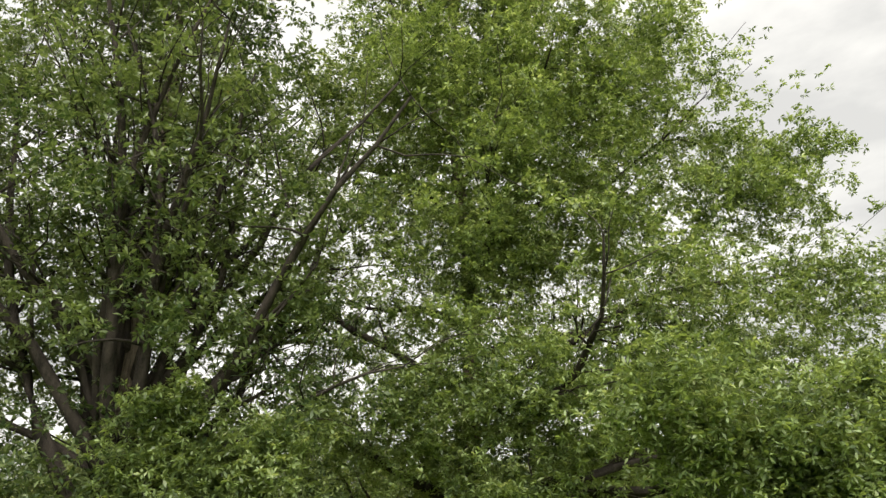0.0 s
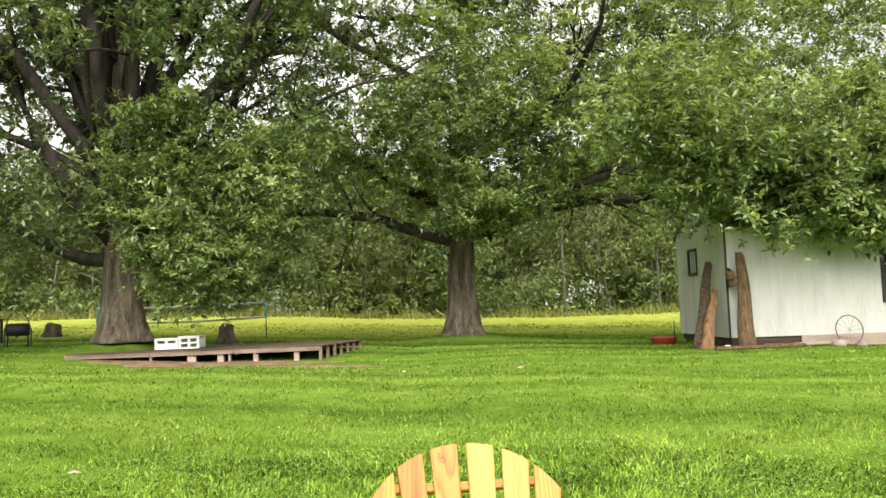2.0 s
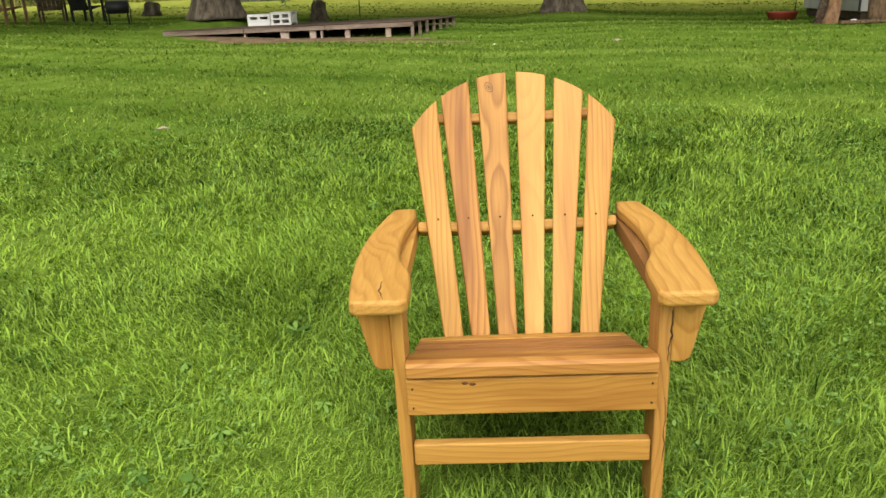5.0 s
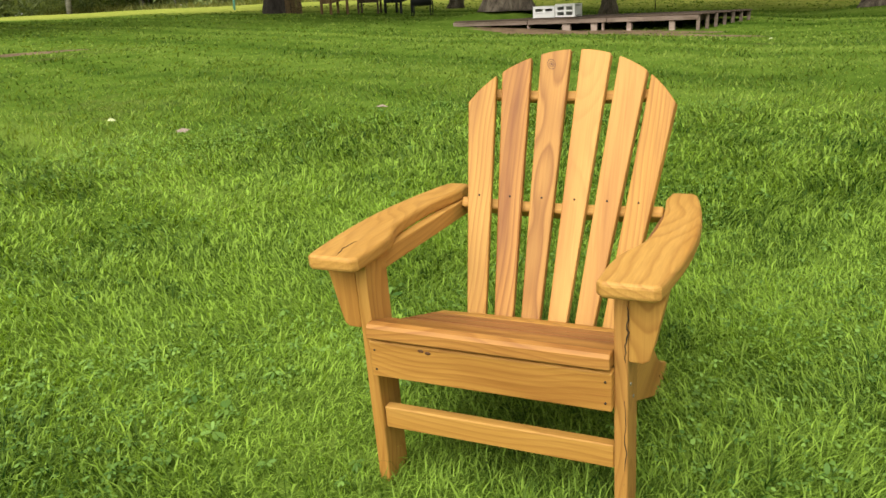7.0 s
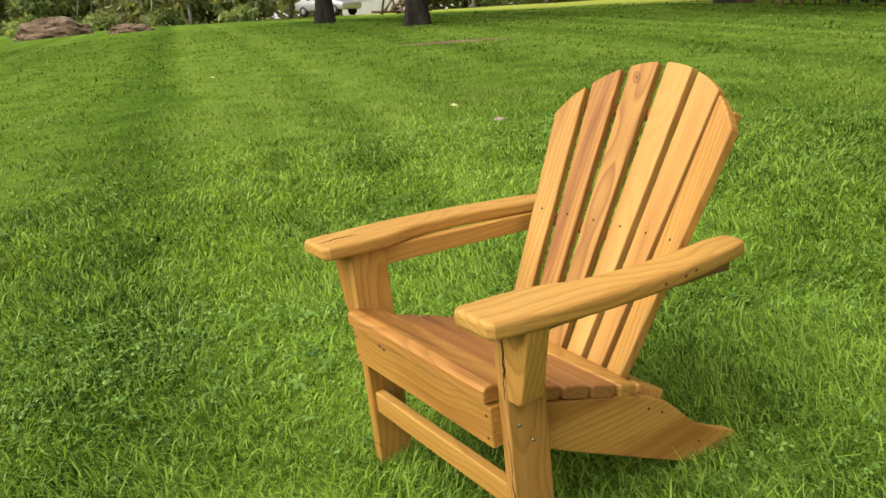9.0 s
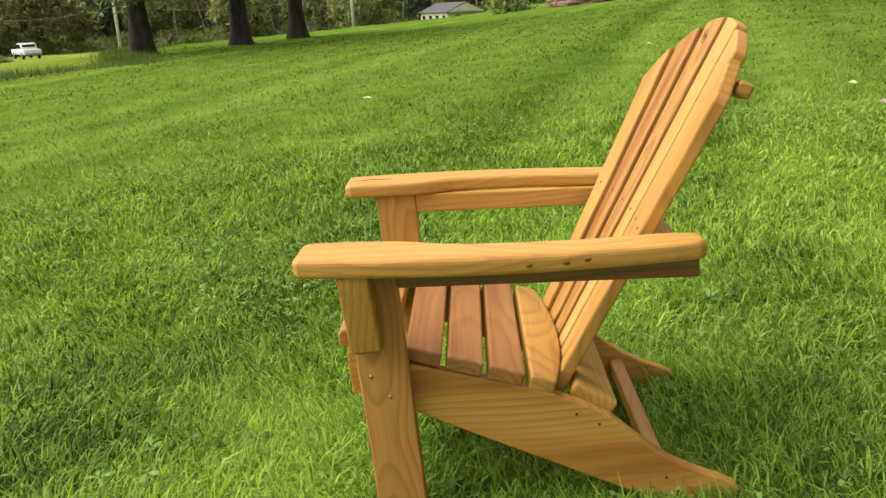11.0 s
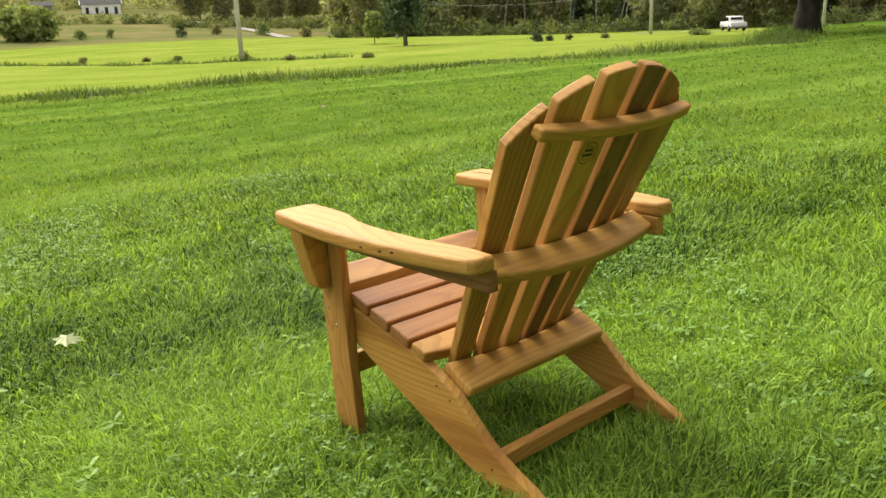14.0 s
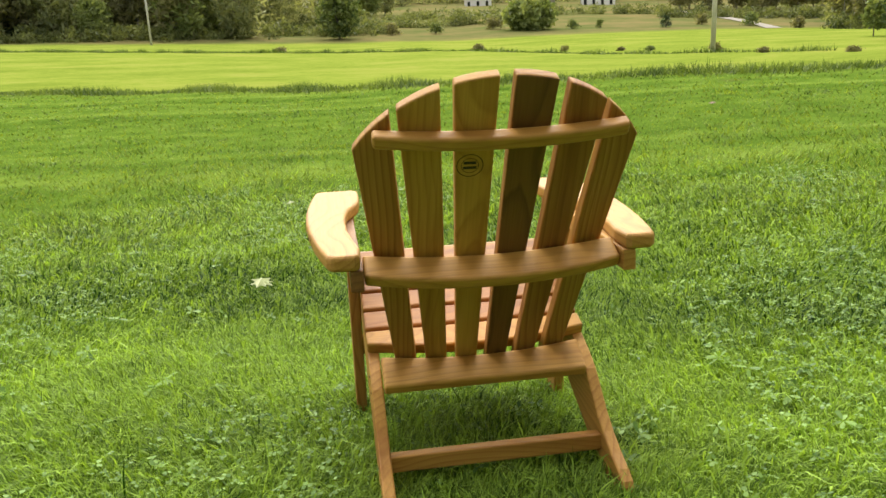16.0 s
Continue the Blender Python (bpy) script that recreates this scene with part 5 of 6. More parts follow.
def fallen_leaf(x, y, size, turn, material, label):
    pts = [(0.0, -0.5), (0.1, -0.25), (0.42, -0.3), (0.3, -0.08), (0.55, 0.12), (0.24, 0.14), (0.28, 0.42), (0.1, 0.28), (0.0, 0.6), (-0.1, 0.28), (-0.28, 0.42), (-0.24, 0.14), (-0.55, 0.12), (-0.3, -0.08), (-0.42, -0.3), (-0.1, -0.25)]
    bm = bmesh.new()
    c = bm.verts.new((0, 0, 0.015))
    ring = [bm.verts.new((px * size, py * size, -0.02 * size * (k % 3))) for k, (px, py) in enumerate(pts)]
    for k in range(len(ring)):
        bm.faces.new((c, ring[k], ring[(k + 1) % len(ring)]))
    ob = part("fallen_leaf", bm, material)
    ob.matrix_world = pose(x, y, gz(x, y) + 0.1, -8, 4, turn)
    return tagged(ob, label, "leaf", "leaves on the lawn")


fallen_leaf(0.66, -1.1, 0.1, 60, PALE_LEAF, "pale yellow-green lobed leaf fallen on the grass")
leaf_gen = np.random.default_rng(12)
for k in range(14):
    a, r = leaf_gen.uniform(0, 2 * math.pi), leaf_gen.uniform(2.2, 9)
    fallen_leaf(r * math.cos(a), 0.5 + r * math.sin(a), leaf_gen.uniform(0.05, 0.1), leaf_gen.uniform(0, 360), [PALE_LEAF, SKIRT][k % 2], "small dry leaf fallen on the grass")


# ---- shade trees along the lawn ----
def shade_tree(x, y, r, seed, label, lean=0.0, low=2.4, name="shade_tree"):
    base = (x, y, gz(x, y) - 0.1)
    trunk = [(0, 0, 0), (lean * 0.2, 0, 1.2), (lean * 0.5, 0, 2.4), (lean * 0.8, 0, 4), (lean, 0, 6), (lean, 0, 8), (lean, 0, 10)]
    limbs = fan(12, 0.25, 0.9, 30, 65, 5.0, 2.5, -0.05, 0.14, 0.05, seed)

    def clumps(gen):
        return boughs([(low, x - 3.2, x + 3.2), (4, x - 4.4, x + 4.4), (7, x - 4.6, x + 4.6), (10, x - 3.2, x + 3.2), (12.5, x - 1, x + 1)], (y, 4.4), 60, 10, gen, 0.8) 
    # The trunk's own crown shade is in the bark colour.
    return grow_tree(name, base, trunk, r, limbs, label, seed, SHADED_BARK, LEAF_ASH, clumps, 0.14, 20, 0.34, 1.55, group="shade trees along the lawn")


shade_tree(-22.4, -9.9, 0.31, 41, "old shade tree with a thick dark trunk at the lawn's edge", 0.15, 1.9)
shade_tree(-26.0, -8.0, 0.31, 42, "old shade tree with a thick dark trunk at the lawn's edge", -0.1, 2.0)
shade_tree(-29.8, -6.9, 0.31, 43, "old shade tree with a forked dark trunk at the lawn's edge", 0.1, 2.0)
shade_tree(-24.5, 11.2, 0.29, 44, "shade tree with a dark trunk on the upper lawn", 0.1, 2.6)
shade_tree(-16.9, 10.25, 0.27, 45, "shade tree with a dark trunk on the upper lawn", 0.0, 2.6)
shade_tree(-15.3, 20.4, 0.4, 46, "shade tree with planks leaning on its trunk", 0.0, 3.0)


def polar(yaw, r):
    """A place by its turn from +y to the left and its distance."""
    return -r * math.sin(radians(yaw)), r * math.cos(radians(yaw))


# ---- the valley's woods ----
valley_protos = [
    wood_tree("valley_tree", 51, 12, 4.0, LEAF_HAZED, BARK_FAR, "green tree at the far side of the hay field", "valley woods", 0.2, 0.06, 300, 10, 0.68, corners=3),
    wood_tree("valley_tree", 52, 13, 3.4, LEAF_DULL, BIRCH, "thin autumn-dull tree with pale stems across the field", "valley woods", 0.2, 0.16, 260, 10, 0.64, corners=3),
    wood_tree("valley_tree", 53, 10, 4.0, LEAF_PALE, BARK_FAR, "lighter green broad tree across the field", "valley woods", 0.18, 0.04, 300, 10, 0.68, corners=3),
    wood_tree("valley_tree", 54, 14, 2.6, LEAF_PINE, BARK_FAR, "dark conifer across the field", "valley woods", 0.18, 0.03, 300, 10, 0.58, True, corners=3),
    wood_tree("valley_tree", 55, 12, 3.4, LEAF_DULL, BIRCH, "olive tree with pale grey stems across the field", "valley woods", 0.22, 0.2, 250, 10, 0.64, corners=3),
    wood_tree("valley_tree", 56, 11, 3.8, LEAF_HAZED, BIRCH, "green tree with grey stems across the field", "valley woods", 0.2, 0.12, 290, 10, 0.66, corners=3)]
vg = np.random.default_rng(17)
spots = []
for yaw, r0, step, s in ((74, 132, 1.7, 0.85), (74, 146, 1.7, 1.15), (74, 164, 2.0, 1.5)):
    end = 147
    while yaw < end:
        spots.append((*polar(yaw + vg.uniform(-0.7, 0.7), r0 + vg.uniform(-7, 7)), s * vg.uniform(0.7, 1.2)))
        yaw += step
for yaw, r0, step, s, end in ((186, 150, 1.25, 0.95, 208), (186, 160, 1.4, 1.15, 209), (185, 178, 1.8, 1.4, 210), (176, 225, 1.5, 0.9, 187), (147, 205, 1.6, 0.9, 157), (147, 230, 1.6, 1.2, 158), (46, 64, 4.0, 0.9, 76), (47, 74, 4.0, 1.1, 76)):
    while yaw < end:
        spots.append((*polar(yaw + vg.uniform(-0.8, 0.8), r0 + vg.uniform(-9, 9)), s * vg.uniform(0.7, 1.2)))
        yaw += step
plant_row(valley_protos, spots, 9)



def far_woods():
    """Woods going on behind the rows, up the far slopes."""
    gen = np.random.default_rng(171)
    c = []
    for lo, hi, r0, r1, n in ((72, 147, 172, 235, 330), (179, 212, 170, 230, 150), (147, 180, 300, 360, 170), (44, 76, 80, 110, 90)):
        for _ in range(n):
            x, y = polar(gen.uniform(lo, hi), gen.uniform(r0, r1))
            h, w = gen.uniform(9, 17), gen.uniform(2.2, 4.0)
            for _ in range(38):
                u = gen.uniform(0.04, 1)
                r = w * math.sqrt(max(1 - (2 * u - 0.9) ** 2 * 0.8, 0.05)) * math.sqrt(gen.uniform(0, 1))
                a = gen.uniform(0, 2 * math.pi)
                c.append((x + r * math.cos(a), y + r * math.sin(a), gz(x, y) + u * h))
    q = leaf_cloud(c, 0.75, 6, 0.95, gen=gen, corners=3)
    tagged(new("far_woods", big_mesh("far_woods", q, 3, LEAF_HAZED)), "far olive-green woods covering the slopes behind the fields", "woods", kind="stuff")
    # shrubs and bare pale stems along the wood's foot
    c, stems = [], []
    for lo, hi, r0, n in ((74, 147, 128, 420), (186, 209, 145, 160), (176, 187, 150, 70), (165, 187, 172, 110), (147, 158, 190, 110), (158, 187, 205, 160)):
        for _ in range(n):
            x, y = polar(gen.uniform(lo, hi), r0 + gen.normal(0, 2.5))
            h, w = gen.uniform(0.6, 2.6), gen.uniform(0.6, 1.8)
            for _ in range(9):
                a, r, u = gen.uniform(0, 2 * math.pi), w * math.sqrt(gen.uniform(0, 1)), gen.uniform(0, 1)
                c.append((x + r * math.cos(a), y + r * math.sin(a), gz(x, y) + u * h))
    q = leaf_cloud(c, 0.4, 8, 0.42, gen=gen, corners=3)
    tagged(new("shrubs", big_mesh("shrubs", q, 3, LEAF_OLIVE)), "low olive shrubs along the wood's foot", "shrubs", kind="stuff")
    for _ in range(90):
        x, y = polar(gen.uniform(78, 147), gen.uniform(126, 140))
        line = bent((x, y, gz(x, y) - 0.1), (gen.normal(0, 0.05), gen.normal(0, 0.05), 1), gen.uniform(5, 12), 5, gen, 0.05)
        stems.append(lathe_tube(line, [0.11, 0.1, 0.085, 0.07, 0.05, 0.02], 5, False))
    tagged(new("bare_stems", join_tubes(stems, "bare_stems", BIRCH)), "thin pale grey stems at the wood's edge", "stems", kind="stuff")


far_woods()

# single trees and bushes standing in the field
pine = wood_tree("field_spruce", 61, 10.5, 2.1, LEAF_PINE, BARK_FAR, "dark spruce standing alone in the hay field", "", 0.2, 0.12, 420, 14, 0.22, True)
pine.matrix_basis = pose(-42.6, -55.0, gz(-42.6, -55.0))
pale = wood_tree("young_tree", 62, 3.0, 0.9, LEAF_PALE, BARK_FAR, "small pale young tree in the hay field", "", 0.06, 0.25, 120, 12, 0.2)
pale.matrix_basis = pose(-45.8, -64.0, gz(-45.8, -64.0))
lone = wood_tree("field_tree", 63, 9.5, 3.4, LEAF_WOOD, BARK_FAR, "dark broad tree at the end of the hay field", "", 0.2, 0.08, 300, 14, 0.4)
lone.matrix_basis = pose(-0.8, -140, gz(-0.8, -140))
round_bush = wood_tree("round_bush", 64, 5, 4.2, LEAF_PALE, BARK_FAR, "large rounded grey-green bush below the hill", "", 0.2, 0.02, 380, 14, 0.55)
round_bush.matrix_basis = pose(*polar(166.4, 150), gz(*polar(166.4, 150)))


def bush(x, y, high, wide, material, label, seed, group="bushes in the field"):
    gen = np.random.default_rng(seed)
    b = thing("bush", (x, y, gz(x, y)), 0, label, "bush", group)
    c, stems = [], []
    for k in range(26):
        a, r, z = gen.uniform(0, 2 * math.pi), wide * math.sqrt(gen.uniform(0, 1)), high * gen.uniform(0.15, 0.9)
        r *= math.sqrt(max(1 - (z / high) ** 2, 0.1))
        c.append((r * math.cos(a), r * math.sin(a), z))
        if k % 4 == 0:
            stems.append(lathe_tube([(0, 0, -0.05), (r * 0.5 * math.cos(a), r * 0.5 * math.sin(a), z * 0.6), c[-1]], [0.03, 0.02, 0.006], 5, False))
    part("stem", join_tubes(stems, "stem", BARK_FAR), BARK_FAR, b)
    q = leaf_cloud(c, wide * 0.24, 24, max(wide * 0.16, 0.06), gen=gen)
    part("crown", big_mesh("crown", q, 4, material), material, b)


for k, (yaw, r, h, w, mat) in enumerate(((132.9, 66, 1.2, 0.9, LEAF_PINE), (132.0, 66, 0.7, 0.5, LEAF_PINE), (130.6, 66, 0.7, 0.6, LEAF_DULL), (128.2, 68, 0.6, 0.6, LEAF_DULL), (121.9, 60, 0.9, 1.2, LEAF_WOOD), (163.9, 70, 0.8, 0.7, LEAF_DULL), (153.6, 57, 0.9, 0.7, LEAF_DULL),
                                         (158.0, 63, 0.6, 0.6, LEAF_WOOD), (160.0, 66, 0.5, 0.5, LEAF_DULL), (170, 77, 0.8, 0.9, LEAF_DULL), (184, 82, 0.7, 1.0, LEAF_DULL), (150.5, 52, 0.5, 0.6, LEAF_DULL), (145, 48, 0.45, 0.6, LEAF_DULL),
                                         (157.3, 150, 3.6, 1.6, LEAF_PINE), (163.5, 150, 2.6, 1.6, LEAF_WOOD), (161.6, 152, 2.4, 1.3, LEAF_WOOD), (169, 155, 3.2, 2.4, LEAF_DULL), (173, 150, 3.0, 2.0, LEAF_WOOD), (176, 148, 3.5, 2.2, LEAF_DULL), (155, 160, 3.2, 2.0, LEAF_DULL), (152, 158, 3.6, 2.2, LEAF_WOOD), (149, 150, 3.0, 2.2, LEAF_DULL),
                                         (84, 62, 1.8, 2.2, LEAF_PALE), (88, 50, 1.6, 2.0, LEAF_WOOD), (80, 56, 1.6, 1.8, LEAF_PALE), (78.5, 58, 1.4, 1.8, LEAF_DULL), (71, 52, 1.3, 1.8, LEAF_PALE), (76, 60, 1.6, 1.6, LEAF_WOOD))):
    k2 = 0.6 if r > 40 else 1.0
    bush(*polar(yaw, r), h * k2, w * k2, mat, "low bush standing in rough grass", 300 + k)

# ---- earth heap, poles and wires, truck, houses ----
HEAP = rough_surface("brush and earth heap", [(0.3, (0.112, 0.07, 0.042)), (0.55, (0.252, 0.175, 0.119)), (0.75, (0.35, 0.28, 0.21))], 1.6, (1, 1, 1), 0.95, 1.0, 0.2)


def heap(x, y, rx, ry, h, label, seed):
    gen = np.random.default_rng(seed)
    bm = bmesh.new()
    bmesh.ops.create_icosphere(bm, subdivisions=4, radius=1.0)
    for v in bm.verts:
        k = 1 + 0.25 * noise.noise(v.co * 2.5 + Vector((seed, 0, 0))) + 0.12 * noise.noise(v.co * 7)
        v.co = Vector((v.co.x * rx * k, v.co.y * ry * k, max(v.co.z, -0.1) * h * k))
    ob = part("earth_heap", bm, HEAP)
    ob.matrix_world = pose(x, y, gz(x, y))
    return tagged(ob, label, "heap")


heap(*polar(82.9, 46), 1.2, 1.9, 0.95, "heap of brush and brown earth past the lawn", 3)
heap(*polar(78.3, 40), 0.8, 1.0, 0.35, "low grey pile of stones on the lawn's edge", 6)
POLE = rough_surface("weathered pole", [(0.3, (0.36, 0.34, 0.3)), (0.7, (0.56, 0.54, 0.5))], 4.0, (2, 2, 0.3))
WIRE = plain("grey cable", (0.21, 0.217, 0.224), 0.5)


def utility_pole(yaw, r, high, label, lean=0.0):
    x, y = polar(yaw, r)
    p = thing("utility_pole", (x, y, gz(x, y)), yaw + 90, label, "pole", "utility poles")
    tube_part("shaft", [(0, 0, -0.3), (lean * 0.5, 0, high * 0.5), (lean, 0, high)], [0.17, 0.15, 0.12], POLE, p, 10)
    part("crossarm", box_bm((lean - 1.1, lean + 1.1), (-0.07, 0.07), (high - 0.8, high - 0.66), 0.01), POLE, p)
    for k in (-1.0, -0.5, 0.5, 1.0):
        tube_part("insulator", [(lean + k, 0, high - 0.66), (lean + k, 0, high - 0.48)], [0.05, 0.035], STONE, p, 8)
    return Vector((x, y, gz(x, y) + high - 0.6))


tops = [utility_pole(99.0, 88, 9.0, "weathered grey utility pole beside the road"), utility_pole(114.5, 92, 9.5, "dark utility pole with wires beside the road"), utility_pole(125.2, 84, 9.0, "pale utility pole by the road"),
        utility_pole(142.8, 100, 9.0, "grey utility pole at the field's far side"), utility_pole(153.8, 56, 8.5, "pale utility pole standing in the hay field"), utility_pole(192.2, 128, 9.0, "pale leaning utility pole in the far field")]


def cable(a, b, sag, label):
    pts = [a.lerp(b, k / 14) - Vector((0, 0, sag * 4 * (k / 14) * (1 - k / 14))) for k in range(15)]
    v, f = lathe_tube(pts, [0.016] * 15, 5)
    tagged(new("cable", mesh_of("cable", v, f, WIRE, True)), label, "cable", "overhead cables")


far = Vector((*polar(84, 95), gz(*polar(84, 95)) + 8))
chain = [far] + tops[:4]
for low in (0.0, 4.0):
    for a, b in zip(chain[:-1], chain[1:]):
        cable(a - Vector((0, 0, low)), b - Vector((0, 0, low)), 1.0, "thin grey overhead cable along the road")
cable(tops[3], tops[4], 1.0, "thin grey overhead cable over the field")
cable(tops[4], tops[5], 1.0, "thin grey overhead cable over the field")


def lane(points, wide, label):
    """A pale road laid over the ground."""
    verts, faces = [], []
    pts = [Vector((*p, 0)) for p in points]
    for i, p in enumerate(pts):
        d = (pts[min(i + 1, len(pts) - 1)] - pts[max(i - 1, 0)]).normalized()
        n = Vector((-d.y, d.x, 0)) * wide / 2
        for q in (p - n, p + n):
            verts.append((q.x, q.y, gz(q.x, q.y) + 0.12))
    for i in range(len(pts) - 1):
        faces.append((2 * i, 2 * i + 1, 2 * i + 3, 2 * i + 2))
    ob = new("road", mesh_of("road", verts, faces, ROAD))
    tagged(ob, label, "road", kind="structure")


ROAD = rough_surface("pale gravel road", [(0.3, (0.2, 0.185, 0.155)), (0.7, (0.33, 0.305, 0.265))], 2.0, (1, 1, 1), 0.95, 0.3, 0.03)
lane([polar(100 + k * 2.2, 99 + 0.4 * k) for k in range(13)], 7.0, "pale gravel road across the valley")
lane([polar(150.5 + k * 0.75, 150 + k * 9) for k in range(10)], 2.6, "pale lane climbing the far hill")


def pickup(yaw, r, turn):
    x, y = polar(yaw, r)
    t = thing("pickup_truck", (x, y, gz(x, y) + 0.1), turn, "white pickup truck parked by the far road", "truck")
    part("body", box_bm((-2.6, 2.6), (-0.95, 0.95), (0.45, 1.05), 0.12, 3), WHITE, t, "", None, True)
    bm = slab_bm([(-0.5, 1.0), (1.6, 1.0), (0.95, 1.75), (-0.35, 1.75)], 1.7, 0.08)
    part("cab", bm, WHITE, t, "", Matrix(((1, 0, 0, 0), (0, 0, -1, 0.85), (0, 1, 0, 0), (0, 0, 0, 1))), True)
    for s in (-1, 1):
        part("side_window", box_bm((-0.3, 1.0), (s * 0.862 - 0.01, s * 0.862 + 0.01), (1.18, 1.62), 0.005), GLASS, t)
    part("windscreen", box_bm((1.3, 1.34), (-0.7, 0.7), (1.15, 1.6), 0.005), GLASS, t)
    for sx in (-1.6, 1.6):
        for s in (-1, 1):
            w = part("wheel", mesh_of("wheel", *lathe_tube([(sx, s * 0.75, 0.35), (sx, s * 0.97, 0.35)], [0.36, 0.36], 18), IRON, True), IRON, t)
            part("rim", mesh_of("rim", *lathe_tube([(sx, s * 0.96, 0.35), (sx, s * 0.985, 0.35)], [0.2, 0.18], 14), STONE, True), STONE, w)
    part("bumper", box_bm((2.58, 2.68), (-0.9, 0.9), (0.42, 0.62), 0.03), STONE, t)


pickup(120.0, 106, 45)


BEIGE = rough_surface("pale beige siding", [(0.3, (0.425, 0.391, 0.323)), (0.7, (0.544, 0.51, 0.425))], 2.0, (1, 1, 6), 0.7, 0.2, 0.01)

SIDING = plain("white siding", (0.72, 0.72, 0.7), 0.6)


def cottage(yaw, r, turn, W, D, H, wall_mat, label, rise=1.8, windows=4, lift=0.0):
    x, y = polar(yaw, r)
    h = thing("house", (x, y, gz(x, y) + lift), turn, label, "house", "far houses")
    part("wall", box_bm((-W / 2, W / 2), (-D / 2, D / 2), (-1.5, H)), wall_mat, h)
    bm = slab_bm([(-D / 2 - 0.4, 0), (D / 2 + 0.4, 0), (0, rise)], W + 0.8, 0.0)
    part("roof", bm, ROOFING, h, "", Matrix(((0, 0, 1, -W / 2 - 0.4), (1, 0, 0, 0), (0, 1, 0, H + 0.01), (0, 0, 0, 1))))
    for s in (-1, 1):
        bm = slab_bm([(-D / 2, 0), (D / 2, 0), (0, rise * D / (D + 0.8))], 0.2, 0.0)
        part("gable", bm, wall_mat, h, "", Matrix(((0, 0, 1, s * (W / 2 + 0.45) - 0.1), (1, 0, 0, 0), (0, 1, 0, H + 0.02), (0, 0, 0, 1))))
        for k in (-1, 1):
            part("window", box_bm((s * (W / 2 + 0.02) - 0.03, s * (W / 2 + 0.02) + 0.03), (k * D * 0.2 - 0.4, k * D * 0.2 + 0.4), (H * 0.4, H * 0.85)), GLASS, h)
    for side in (-1, 1):
        for k in range(windows):
            xx = -W / 2 + W * (k + 0.5) / windows
            yy = side * (D / 2 + 0.02)
            w = part("window", box_bm((xx - 0.45, xx + 0.45), (yy - 0.03, yy + 0.03), (H * 0.4, H * 0.82)), GLASS, h)
            part("sill", box_bm((xx - 0.52, xx + 0.52), (yy - 0.08, yy + 0.08), (H * 0.4 - 0.08, H * 0.4), 0.01), WHITE, w)


cottage(92.2, 118, 28, 9, 5.5, 2.3, BEIGE, "low beige house with a brown-grey roof past the lawn", 1.3, 4, -0.8)
cottage(161.9, 280, 165, 11, 7, 5.0, SIDING, "white two-storey house on the far hillside", 2.5, 4, -2.2)
cottage(170.0, 280, 170, 9, 7, 4.5, SIDING, "white house with a brown roof on the far hillside", 2.5, 3, -2.4)
cottage(165.3, 262, 165, 5, 4, 2.6, STONE, "small grey outbuilding on the far hillside", 1.2, 1)
cottage(61.4, 60, 150, 7, 5, 2.4, WHITE, "pale outbuilding beyond the upper lawn", 1.2, 2)


def car(yaw, r, turn):
    x, y = polar(yaw, r)
    t = thing("car", (x, y, gz(x, y) + 0.05), turn, "silver car parked beyond the upper lawn", "car")
    bm = slab_bm([(-2.1, 0.35), (2.1, 0.35), (2.15, 0.75), (1.2, 0.92), (0.6, 1.38), (-0.9, 1.4), (-1.7, 0.98), (-2.15, 0.9)], 1.7, 0.08)
    part("body", bm, SILVER, t, "", Matrix(((1, 0, 0, 0), (0, 0, -1, 0.85), (0, 1, 0, 0), (0, 0, 0, 1))), True)
    for s in (-1, 1):
        part("side_window", box_bm((-1.0, 0.6), (s * 0.852 - 0.01, s * 0.852 + 0.01), (0.98, 1.3), 0.005), GLASS, t)
        for sx in (-1.35, 1.35):
            w = part("wheel", mesh_of("wheel", *lathe_tube([(sx, s * 0.7, 0.31), (sx, s * 0.88, 0.31)], [0.32, 0.32], 16), IRON, True), IRON, t)
            part("rim", mesh_of("rim", *lathe_tube([(sx, s * 0.875, 0.31), (sx, s * 0.895, 0.31)], [0.18, 0.16], 12), STONE, True), STONE, w)


SILVER = plain("silver car paint", (0.42, 0.42, 0.434), 0.3, 0.5, grime=0.05)
car(65.0, 52, 20)


def woodpile(yaw, r):
    x, y = polar(yaw, r)
    gen = np.random.default_rng(8)
    p = thing("woodpile", (x, y, gz(x, y)), yaw, "loose pile of split firewood beyond the upper lawn", "woodpile")
    for k in range(26):
        a = Vector((gen.uniform(-1.2, 1.2), gen.uniform(-0.4, 0.4), gen.uniform(0.05, 0.7)))
        d = Vector(gen.normal(0, 0.45, 3))
        d.z *= 0.6
        tube_part("billet", [a - d, a + d], [0.07, 0.06], GREY_WOOD, p, 6, "", False)


woodpile(59.7, 44)

